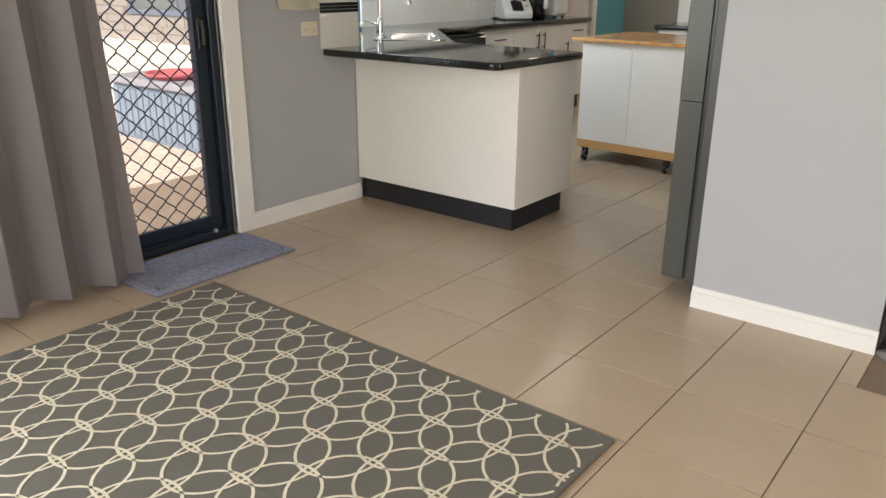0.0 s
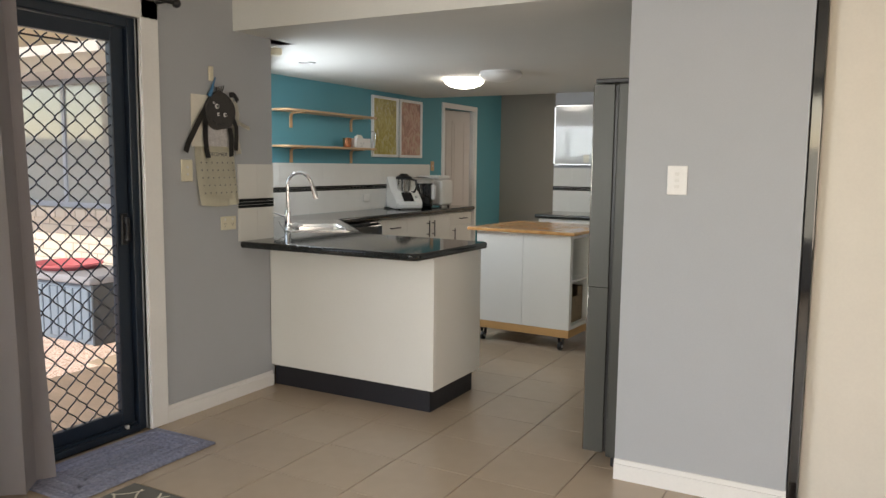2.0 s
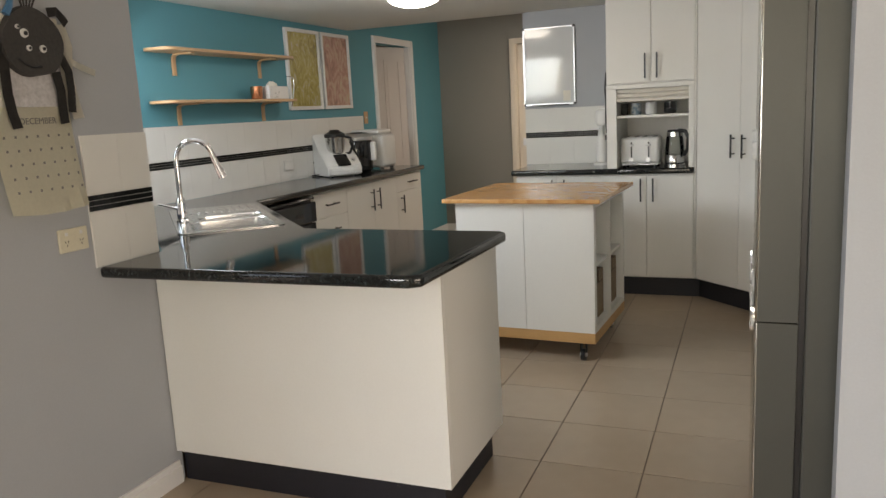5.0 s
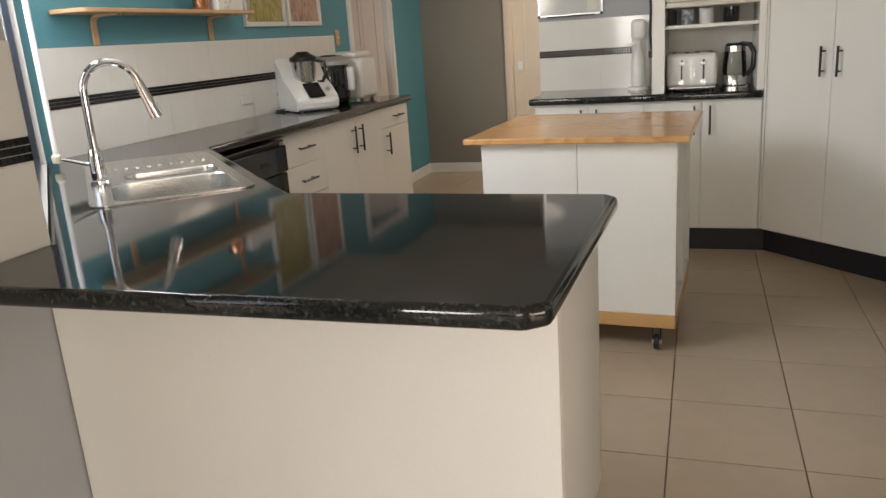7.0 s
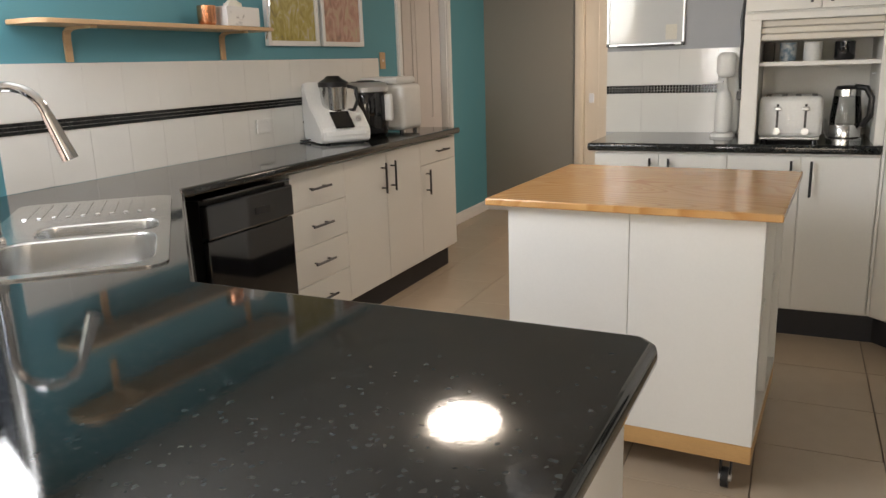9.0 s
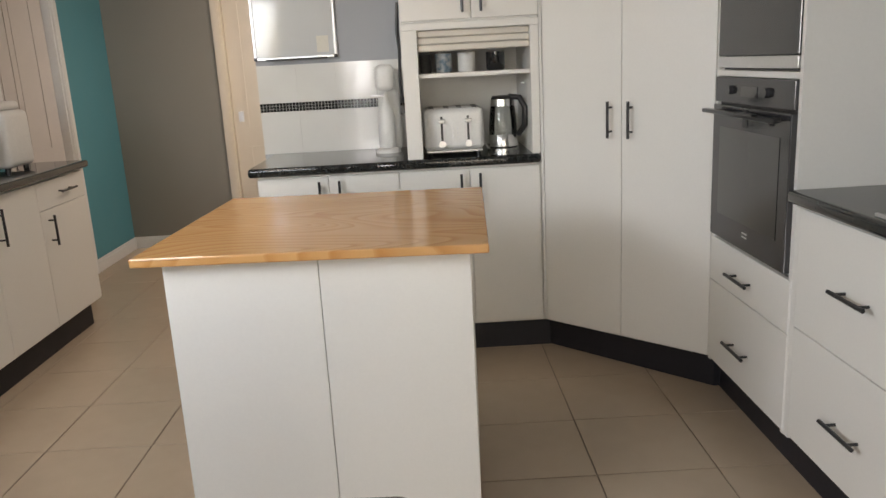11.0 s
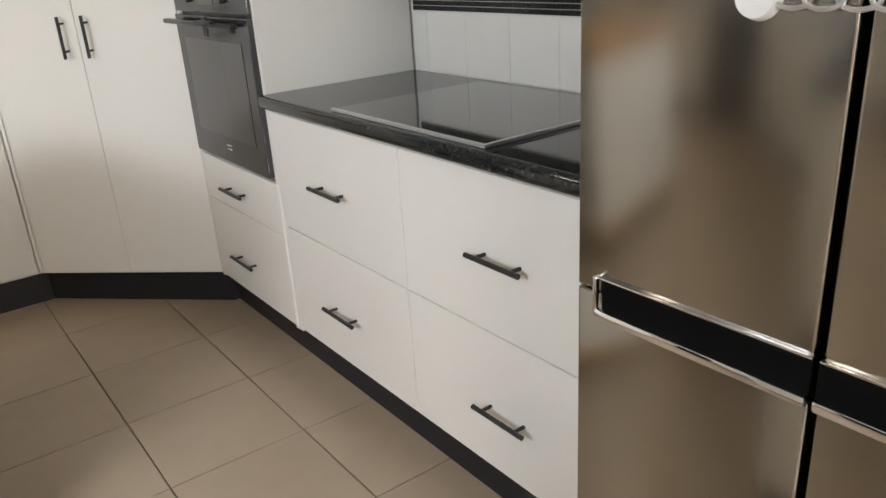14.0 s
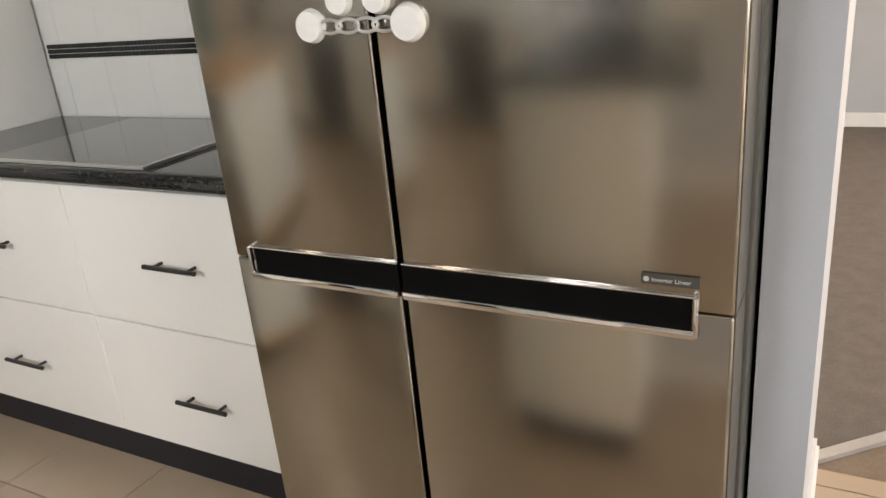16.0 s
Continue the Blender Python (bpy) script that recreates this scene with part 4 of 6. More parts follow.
for x in (-0.33, 0.345):
    for y in (-0.34, 0.325):
        c = part("castor", box(x - 0.035, x + 0.035, y - 0.03, y + 0.03, 0.098, 0.1045), M_GUN, isl)
        _b = box(x - 0.018, x - 0.013, y - 0.028, y + 0.012, 0.045, 0.098, 0.002)
        box(x + 0.013, x + 0.018, y - 0.028, y + 0.012, 0.045, 0.098, 0.002, bm=_b)
        part("fork", _b, M_BLACK, c)
        part("wheel", rod((x - 0.011, y - 0.018, 0.033), (x + 0.011, y - 0.018, 0.033), 0.033, seg=20), M_BLACK, c, smooth=True)
        part("hub", rod((x - 0.02, y - 0.018, 0.033), (x + 0.02, y - 0.018, 0.033), 0.012, seg=14), M_ALU, c)
for y0 in (-0.33, 0.02):
    bk = thing("basket", tuple(IM @ Vector((0.2, y0 + 0.155, 0.196))), "woven rush storage basket in the island's lower shelf", "basket", "baskets in the island", rz=-3.2)
    _b = box(-0.18, 0.18, -0.155, 0.155, 0, 0.018)
    for a in ((-0.18, 0.18, -0.155, -0.143), (-0.18, 0.18, 0.143, 0.155), (-0.18, -0.168, -0.155, 0.155)):
        box(a[0], a[1], a[2], a[3], 0.018, 0.27, 0.004, bm=_b)
    box(0.168, 0.18, -0.155, 0.155, 0.018, 0.20, 0.004, bm=_b)
    box(0.168, 0.18, -0.155, -0.05, 0.20, 0.27, 0.004, bm=_b)
    box(0.168, 0.18, 0.05, 0.155, 0.20, 0.27, 0.004, bm=_b)
    part("wicker_body", _b, M_WICK, bk)


# ---- wall tiles: splashbacks with a black mosaic band ----
def splash(name, origin, along, out, length, z0, z1, band0, band1, label, size=0.2, mosaic=True, start=0.0):
    """A tiled splashback. along and out are level directions; the band is three rows of small black tiles."""
    o, a, n = Vector(origin), Vector(along).normalized(), Vector(out).normalized()
    def slab(s0, s1, za, zb, d0, d1, b):
        p, q = o + a * s0, o + a * s1
        prism([(p + n * d0)[:2], (q + n * d0)[:2], (q + n * d1)[:2], (p + n * d1)[:2]], za, zb, bm=b)
    root = tagged(new(name), label, kind="structure")
    AT[root.name] = Vector((0, 0, 0))
    b = bmesh.new()
    slab(0, length, z0, z1, 0.0005, 0.004, b)
    part("grout", b, M_WGROUT, root)
    rows = [(z0, band0 - 0.002)] if band0 - z0 < 0.26 else [(z0, z0 + (band0 - z0) / 2), (z0 + (band0 - z0) / 2, band0 - 0.002)]
    z = band1 + 0.002
    while z < z1 - 0.01:
        rows.append((z, min(z + size, z1)))
        z += size
    for za, zb in rows:
        s = -start
        while s < length - 0.004:
            s0, s1 = max(s, 0) + 0.0006, min(s + size, length) - 0.0006
            if s1 - s0 > 0.005:
                b = bmesh.new()
                slab(s0, s1, za + 0.0006, zb - 0.0006, 0.004, 0.0065, b)
                part("tile", b, M_WTILE, root)
            s += size
    b = bmesh.new()
    hgt = (band1 - band0) / 3
    k = 0.0167
    for r in range(3):
        s = 0.0
        while s < length - 0.004:
            slab(s + 0.0015, min(s + k, length) - 0.0015, band0 + r * hgt + 0.0009, band0 + (r + 1) * hgt - 0.0009, 0.004, 0.009, b)
            s += k
    part("mosaic_band", b, M_MOS, root, "three rows of small black mosaic tiles", kind="stuff")
    return root


splash("wall_tiles", (-0.94, 0.375, 0), (0, 1, 0), (1, 0, 0), 0.305, BT, 1.392, 1.132, 1.188, "glossy white wall tiles with a black mosaic band", start=0.04)
splash("wall_tiles", (-2.15, 1.95, 0), (0, 1, 0), (1, 0, 0), 2.82, BT, 1.402, 1.146, 1.192, "glossy white wall tiles with a black mosaic band")
splash("wall_tiles", (-0.545, 4.57, 0), (1, 0, 0), (0, -1, 0), 0.76, BT, 1.386, 1.152, 1.197, "glossy white wall tiles with a black mosaic band")
splash("wall_tiles", (1.95, 2.745, 0), (0, -1, 0), (-1, 0, 0), 1.44, BT, 1.80, 1.13, 1.178, "glossy white wall tiles with a black mosaic band behind the cooktop", start=0.13)

# ---- window over the sink ----
win = tagged(new("window_1"), "navy framed sliding window on the diagonal wall, down to the benchtop", kind="structure")
AT[win.name] = Vector((0, 0, 0))
wa, wd = Vector((-0.94, 0.68, 0)), Vector((-0.7071, 0.7071, 0))
wn = Vector((0.7071, 0.7071, 0))
WL = 1.21 * 2 ** 0.5


def diag(s0, s1, d0, d1, z0, z1, bm=None):
    p, q = wa + wd * s0, wa + wd * s1
    return prism([(p + wn * d0)[:2], (q + wn * d0)[:2], (q + wn * d1)[:2], (p + wn * d1)[:2]], z0, z1, bm=bm)


_b = diag(0.115, 0.155, -0.08, -0.02, 0.943, 2.03)
diag(WL - 0.17, WL - 0.125, -0.08, -0.02, 0.943, 2.03, _b)
diag(0.155, WL - 0.17, -0.08, -0.02, 0.943, 0.975, _b)
diag(0.155, WL - 0.17, -0.08, -0.02, 1.995, 2.03, _b)
diag(WL / 2 - 0.02, WL / 2 + 0.02, -0.06, -0.022, 0.975, 1.995, _b)
part("window_frame", _b, M_FRAME, win)
part("pane", diag(0.155, WL / 2 - 0.02, -0.044, -0.04, 0.975, 1.995), M_GLASS, win).visible_shadow = False
part("pane", diag(WL / 2 + 0.02, WL - 0.17, -0.052, -0.048, 0.975, 1.995), M_GLASS, win).visible_shadow = False
bl = thing("blind_pole", (-1.93, 1.72, 0.98), "slim white blind rail with a clear knob beside the window", "blind")
part("rail", tube([(-1.93, 1.73, 0.98), (-1.93, 1.73, 2.1)], 0.011, 10), M_TRIM, bl, smooth=True)
part("knob", lathe([(0, 0), (0.018, 0.004), (0.02, 0.03), (0.012, 0.04), (0, 0.04)], (-1.93, 1.73, 0.955)), M_CREAMPL, bl, smooth=True)

# ---- doors of the passage ----
def panel_door(name, label, origin, along, out, width, height, ajar, paint, trim, hinge_far=True, jamb=0.12):
    """A panelled door in its frame; ajar is the leaf's turn in degrees, away from the room."""
    o, a, n = Vector(origin), Vector(along).normalized(), Vector(out).normalized()
    root = tagged(new(name), label, kind="structure")
    AT[root.name] = Vector((0, 0, 0))
    def blk(s0, s1, d0, d1, z0, z1, b, m=None):
        p, q = o + a * s0, o + a * s1
        t = prism([(p + n * d0)[:2], (q + n * d0)[:2], (q + n * d1)[:2], (p + n * d1)[:2]], z0, z1)
        if m is not None:
            t.transform(m)
        join(b, t)
    b = bmesh.new()
    for s0, s1, z0, z1 in ((-0.06, 0, 0, height + 0.06), (width, width + 0.06, 0, height + 0.06), (0, width, height, height + 0.06)):
        blk(s0, s1, 0, 0.015, z0, z1, b)
        blk(s0 + 0.01, s1 - 0.01, 0.015, 0.02, z0, z1 - 0.01, b) if s1 - s0 < 0.1 else None
    blk(0, 0.012, -jamb, 0.0, 0, height, b)
    blk(width - 0.012, width, -jamb, 0.0, 0, height, b)
    part("door_frame", b, trim, root)
    hs = width - 0.014 if hinge_far else 0.014
    piv = o + a * hs + n * (-0.085)
    sign = 1 if hinge_far else -1
    ang = radians(ajar) * sign * (1 if a.cross(n).z > 0 else -1)
    M = Matrix.Translation(piv) @ Matrix.Rotation(ang, 4, "Z") @ Matrix.Translation(-piv)
    b = bmesh.new()
    L = width - 0.03
    s0 = 0.015
    blk(s0, s0 + L, -0.085, -0.05, 0.008, height - 0.004, b, M)
    leaf_ = part("door_leaf", b, paint, root)
    for z0, z1 in ((0.2, 0.78), (0.92, height - 0.13)):
        b = bmesh.new()
        for p0, p1 in ((0.10, L / 2 - 0.045), (L / 2 + 0.045, L - 0.10)):
            for u0, u1, v0, v1 in ((p0, p1, z0, z0 + 0.018), (p0, p1, z1 - 0.018, z1), (p0, p0 + 0.018, z0 + 0.018, z1 - 0.018), (p1 - 0.018, p1, z0 + 0.018, z1 - 0.018)):
                blk(s0 + u0, s0 + u1, -0.05, -0.044, v0, v1, b, M)
            blk(s0 + p0 + 0.05, s0 + p1 - 0.05, -0.05, -0.046, z0 + 0.05, z1 - 0.05, b, M)
        part("moulding", b, paint, leaf_)
    b = bmesh.new()
    hp = o + a * (hs - sign * (L - 0.06))
    kk = prism([(hp + n * (-0.05) + a * -0.02)[:2], (hp + n * (-0.05) + a * 0.02)[:2], (hp + n * (-0.035) + a * 0.02)[:2], (hp + n * (-0.035) + a * -0.02)[:2]], 0.98, 1.06)
    kk.transform(M)
    join(b, kk)
    part("door_handle", b, M_ALU, leaf_)
    return root


panel_door("door_2", "white moulded panel door standing slightly ajar in the teal wall", (-2.15, 5.11, 0), (0, 1, 0), (1, 0, 0), 0.81, 2.08, 14, M_DOOR, M_TRIM)
panel_door("door_3", "cream moulded panel door closed in the taupe wall", (-1.25, 6.75, 0), (1, 0, 0), (0, -1, 0), 0.80, 2.09, 0, M_DOORTRIM, M_DOORTRIM)
wall("closet_back", -3.4, -3.3, 4.5, 6.6, 0, DC, M_BROWN)
wall("closet_side", -3.3, -2.27, 4.5, 4.6, 0, DC, M_BROWN)
wall("closet_side", -3.3, -2.27, 6.5, 6.6, 0, DC, M_BROWN)
wall("closet_lid", -3.4, -2.27, 4.5, 6.6, DC, DC + 0.1, M_CEIL)
wall("closet_floor", -3.4, -2.27, 4.5, 6.6, -0.15, -0.006, M_GROUT)
wall("closet_back", -1.4, 0.0, 7.4, 7.5, 0, DC, M_BROWN)

# ---- lights and vents ----
for x, y, lit in ((-0.84, 3.07, True), (-0.33, 2.72, False)):
    cl = thing("ceiling_light", (x, y, KC), "round white ceiling light, lit" if lit else "round white ceiling light, switched off", "ceiling light", "kitchen ceiling lights")
    part("base", lathe([(0, 0), (0.165, 0), (0.165, -0.012), (0.15, -0.02), (0, -0.02)], (x, y, KC)), M_TRIM, cl, smooth=True)
    part("diffuser", lathe([(0.168, -0.012), (0.172, -0.02), (0.165, -0.035), (0.14, -0.055), (0.09, -0.072), (0.04, -0.079), (0, -0.08)], (x, y, KC)), M_GLOW if lit else M_WHITEPL, cl, smooth=True)
dl = thing("downlight", (-1.42, 1.63, KC), "small recessed ceiling downlight, off", "downlight")
part("bezel", lathe([(0.045, 0), (0.062, 0), (0.06, -0.006), (0.045, -0.004), (0.043, 0)], (-1.42, 1.63, KC)), M_ALU, dl, smooth=True)
part("lens", lathe([(0, -0.001), (0.044, -0.001), (0.044, -0.003), (0, -0.003)], (-1.42, 1.63, KC)), M_WHITEPL, dl)
sn = thing("smoke_alarm", (-1.18, 0.99, KC), "small round cream ceiling sensor", "smoke alarm")
part("body", lathe([(0, 0), (0.05, 0), (0.05, -0.03), (0.04, -0.045), (0, -0.047)], (-1.18, 0.99, KC)), M_CREAMPL, sn, smooth=True)

# ---- switches and sockets ----
def plate(label, centre, along, out, w, h, rockers, cat="light switch", material=None):
    c, a, n = Vector(centre), Vector(along), Vector(out)
    m = Matrix(((a.x, 0, n.x, c.x), (a.y, 0, n.y, c.y), (0, 1, 0, c.z), (0, 0, 0, 1)))
    t = thing("wall_plate", centre, label, cat)
    b = box(-w / 2, w / 2, -h / 2, h / 2, 0, 0.009, 0.003)
    b.transform(m)
    part("plate", b, material or M_CREAMPL, t)
    for x, y, rw, rh in rockers:
        b = box(x - rw / 2, x + rw / 2, y - rh / 2, y + rh / 2, 0.009, 0.0125, 0.0015, 1)
        b.transform(m)
        part("rocker", b, M_WHITEPL, t)
    return t


def socket_holes(t, centre, along, out, xs):
    c, a, n = Vector(centre), Vector(along), Vector(out)
    m = Matrix(((a.x, 0, n.x, c.x), (a.y, 0, n.y, c.y), (0, 1, 0, c.z), (0, 0, 0, 1)))
    for x in xs:
        b = bmesh.new()
        for dx, dy, ang in ((-0.006, 0.004, 30), (0.006, 0.004, -30), (0, -0.008, 0)):
            q = box(-0.001, 0.001, -0.004, 0.004, 0.009, 0.0098)
            q.transform(Matrix.Translation((x + dx, -0.008 + dy, 0)) @ Matrix.Rotation(radians(ang), 4, "Z"))
            join(b, q)
        b.transform(m)
        part("socket_slots", b, M_BLACK, t)


plate("white three-rocker light switch on the grey wall", (1.592, 0.32, 1.350), (1, 0, 0), (0, -1, 0), 0.082, 0.122, ((0, 0.026, 0.018, 0.014), (0, 0, 0.018, 0.014), (0, -0.026, 0.018, 0.014)), material=M_TRIM)
plate("cream light switch beside the calendar", (-0.94, -0.01, 1.355), (0, 1, 0), (1, 0, 0), 0.078, 0.118, ((0, 0.018, 0.016, 0.012), (0, -0.02, 0.016, 0.012)))
t_ = plate("cream double power point on the grey wall by the tiles", (-0.94, 0.292, 1.052), (0, 1, 0), (1, 0, 0), 0.118, 0.078, ((-0.03, 0.022, 0.012, 0.012), (0.03, 0.022, 0.012, 0.012)), "power point")
socket_holes(t_, (-0.94, 0.292, 1.052), (0, 1, 0), (1, 0, 0), (-0.03, 0.03))
t_ = plate("white power point on the tiles behind the side bench", (-2.14, 3.46, 1.06), (0, 1, 0), (1, 0, 0), 0.115, 0.075, ((-0.03, 0.02, 0.012, 0.012), (0.03, 0.02, 0.012, 0.012)), "power point", M_WHITEPL)
plate("yellowed light switch at the end of the tiles", (-2.15, 4.83, 1.385), (0, 1, 0), (1, 0, 0), 0.07, 0.11, ((0, 0, 0.014, 0.014),), material=M_BEECH)

# ---- shelves and what stands on them ----
for z in (1.555, 1.86):
    sh = thing("wall_shelf", (-2.05, 2.72, z - 0.16), "light wood wall shelf with rounded corners on two bentwood brackets", "shelf", "shelves on the teal wall")
    _b = prism([(x - 2.05, y + 2.715) for x, y in rounded(-0.10, 0.10, -0.685, 0.685, 0.05)], z - 0.018, z, 0.003, 2)
    part("board", _b, M_BEECH, sh)
    for y in (2.30, 3.20):
        pts = [(-2.142, y, z - 0.15), (-2.142, y, z - 0.06), (-2.138, y, z - 0.038), (-2.125, y, z - 0.027), (-2.10, y, z - 0.0225), (-1.99, y, z - 0.0225)]
        b = bmesh.new()
        w2 = 0.016
        prev = None
        for k, p in enumerate(pts):
            q0, q1 = Vector(pts[max(k - 1, 0)]), Vector(pts[min(k + 1, len(pts) - 1)])
            d_ = (q1 - q0).normalized()
            nn = Vector((d_.z, 0, -d_.x)) * 0.005
            row = [b.verts.new(Vector(p) + nn * s1 + Vector((0, w2 * s2, 0))) for s1, s2 in ((-1, -1), (1, -1), (1, 1), (-1, 1))]
            if prev:
                for s in range(4):
                    b.faces.new((prev[s], prev[(s + 1) % 4], row[(s + 1) % 4], row[s]))
            else:
                b.faces.new(row[::-1])
            prev = row
        b.faces.new(prev)
        part("bracket", b, M_BEECH, sh, smooth=True)
cn = thing("copper_canister", (-2.03, 2.98, 1.556), "small copper cup on the lower shelf", "canister")
_b = lathe([(0, 0.0), (0.036, 0.0), (0.042, 0.02), (0.042, 0.088), (0.039, 0.088), (0.038, 0.01), (0, 0.008)], (-2.03, 2.98, 1.556))
part("cup", _b, M_COPPER, cn, smooth=True)
tb = thing("tissue_box", (-2.03, 3.17, 1.556), "white marbled tissue box on the lower shelf", "tissue box")
M_MARBLE = ramp_mat("marbled_card", [(0.0, (0.7, 0.69, 0.67)), (0.62, (0.66, 0.65, 0.63)), (0.7, (0.35, 0.34, 0.33)), (0.76, (0.68, 0.67, 0.65))], 0.5, scale=7, distort=3, bump=0)
part("carton", box(-2.09, -1.97, 3.05, 3.29, 1.557, 1.645, 0.002, 1), M_MARBLE, tb)
_b = bmesh.new()
rnd = random.Random(4)
bmesh.ops.create_icosphere(_b, subdivisions=3, radius=0.045)
for v in _b.verts:
    v.co = Vector((v.co.x * 0.7 - 2.03, v.co.y * 1.3 + 3.17, max(0, v.co.z) * 0.8 + 1.645)) + Vector((0, 0, 0.012 * noise.noise(v.co * 40)))
part("tissue", _b, M_PAPER, tb)
wv = thing("wire_hanger", (-2.0, 3.40, 1.54), "thin curved wire loop hanging at the shelf's end", "wire hook")
pts = [(-2.0, 3.37 + 0.03 * math.sin(2.2 * t) + 0.02 * t, 1.50 + 0.21 * t + 0.0 * t) for t in [k / 12 for k in range(13)]]
part("wire", tube(pts + [(-2.0, 3.36, 1.72), (-2.0, 3.33, 1.715)], 0.004, 8), M_CHROME, wv, smooth=True)

for y0, y1, art, lab in ((3.555, 4.05, M_ART1, "framed olive and grey abstract print in a white frame"), (4.085, 4.56, M_ART2, "framed rose abstract print in a white frame")):
    pf = thing("picture_frame", (-2.135, (y0 + y1) / 2, 1.475), lab, "framed picture", "prints on the teal wall")
    _b = box(-2.149, -2.125, y0, y0 + 0.028, 1.475, 2.10, 0.002, 1)
    box(-2.149, -2.125, y1 - 0.028, y1, 1.475, 2.10, 0.002, 1, bm=_b)
    box(-2.149, -2.125, y0 + 0.028, y1 - 0.028, 1.475, 1.503, 0.002, 1, bm=_b)
    box(-2.149, -2.125, y0 + 0.028, y1 - 0.028, 2.072, 2.10, 0.002, 1, bm=_b)
    part("frame", _b, M_TRIM, pf)
    part("print", box(-2.147, -2.138, y0 + 0.028, y1 - 0.028, 1.503, 2.072), art, pf)

# ---- appliances on the side bench ----
th = thing("food_processor", (-1.93, 3.86, BT), "white cooking food processor with a steel jug and dark screen", "food processor", rz=0)
_b = bmesh.new()
prof = [(-0.17, 0.0), (0.15, 0.0), (0.17, 0.03), (0.165, 0.075), (0.06, 0.16), (-0.02, 0.20), (-0.10, 0.30), (-0.15, 0.335), (-0.18, 0.31), (-0.185, 0.1)]
c0 = Vector((-1.93, 3.86, BT + 0.008))
rows = []
for s, k in ((-0.145, 0.93), (-0.13, 1.0), (0.13, 1.0), (0.145, 0.93)):
    rows.append([_b.verts.new(c0 + Vector((px * k, s, pz * (0.5 + 0.5 * k)))) for px, pz in prof])
n = len(prof)
for p, q in zip(rows, rows[1:]):
    for k in range(n):
        _b.faces.new((p[k], p[(k + 1) % n], q[(k + 1) % n], q[k]))
_b.faces.new(rows[0][::-1])
_b.faces.new(rows[-1])
bmesh.ops.recalc_face_normals(_b, faces=_b.faces[:])
bmesh.ops.bevel(_b, geom=_b.edges[:], offset=0.012, segments=3, affect="EDGES")
part("housing", _b, M_WHITEPL, th, smooth=True)
jug = part("jug", lathe([(0, 0.10), (0.06, 0.10), (0.068, 0.16), (0.078, 0.29), (0.08, 0.30), (0, 0.30)], c0 + Vector((-0.02, 0.0, 0))), M_SINK, th, smooth=True)
part("lid", lathe([(0, 0.30), (0.084, 0.30), (0.086, 0.325), (0.05, 0.345), (0.035, 0.36), (0, 0.362)], c0 + Vector((-0.02, 0, 0))), M_BLACK, jug, smooth=True)
part("jug_handle", tube([c0 + Vector((0.03, 0.07, 0.30)), c0 + Vector((0.075, 0.10, 0.29)), c0 + Vector((0.08, 0.105, 0.22)), c0 + Vector((0.055, 0.09, 0.17)), c0 + Vector((0.03, 0.065, 0.165))], 0.011, 10), M_BLACK, jug, smooth=True)
_b = box(-0.065, 0.065, -0.055, 0.055, 0, 0.012, 0.004)
_b.transform(Matrix.Translation(c0 + Vector((0.118, -0.01, 0.118))) @ Matrix.Rotation(radians(39), 4, "Y"))
part("screen", _b, M_BLACKGL, th)
_b = lathe([(0, 0), (0.016, 0), (0.015, 0.016), (0, 0.017)])
_b.transform(Matrix.Translation(c0 + Vector((0.125, 0.085, 0.12))) @ Matrix.Rotation(radians(39), 4, "Y"))
part("dial", _b, M_ALU, th, smooth=True)
th.rotation_euler = (0, 0, radians(-38))
for dx in (-0.13, 0.12):
    for dy in (-0.1, 0.1):
        part("foot", rod(c0 + Vector((dx, dy, -0.008)), c0 + Vector((dx, dy, 0.01)), 0.014, seg=10), M_BLACK, th)
part("cord", tube([(-2.08, 3.72, BT + 0.12), (-2.12, 3.68, BT + 0.06), (-2.11, 3.66, BT + 0.012), (-2.04, 3.69, BT + 0.008), (-2.0, 3.75, BT + 0.02)], 0.004, 8), M_BLACK, th, smooth=True)

af = thing("air_fryer", (-1.93, 4.21, BT), "black round air fryer with a silver rim beside the food processor", "air fryer")
c0 = (-1.93, 4.21, BT)
part("body", lathe([(0, 0.0), (0.105, 0.0), (0.125, 0.02), (0.135, 0.12), (0.132, 0.24), (0.125, 0.27), (0, 0.27)], c0, 36), M_BLACKGL, af, smooth=True)
part("rim", lathe([(0.125, 0.262), (0.137, 0.268), (0.138, 0.292), (0.12, 0.315), (0.10, 0.322), (0.10, 0.27)], c0, 36), M_ALU, af, "silver rim", smooth=True)
part("lid", lathe([(0.10, 0.318), (0.085, 0.326), (0.06, 0.324), (0.05, 0.332), (0, 0.334)], c0, 36), M_BLACK, af, smooth=True)
_b = box(-1.80, -1.755, 4.19, 4.235, BT + 0.09, BT + 0.25, 0.014, 3)
part("basket_handle", _b, M_WHITEPL, af, "white basket handle", smooth=True)

bm_ = thing("bread_maker", (-1.90, 4.56, BT), "white bread maker with a domed lid at the bench end", "bread maker")
part("housing", box(-2.06, -1.76, 4.42, 4.68, BT + 0.018, BT + 0.30, 0.03, 4), M_WHITEPL, bm_, smooth=True)
part("lid", box(-2.07, -1.80, 4.415, 4.685, BT + 0.301, BT + 0.345, 0.02, 4), M_WHITEPL, bm_, smooth=True)
for dx in (-2.02, -1.80):
    for dy in (4.46, 4.64):
        part("foot", rod((dx, dy, BT), (dx, dy, BT + 0.02), 0.013, seg=10), M_GUN, bm_)

bm_.location.y -= 0.05

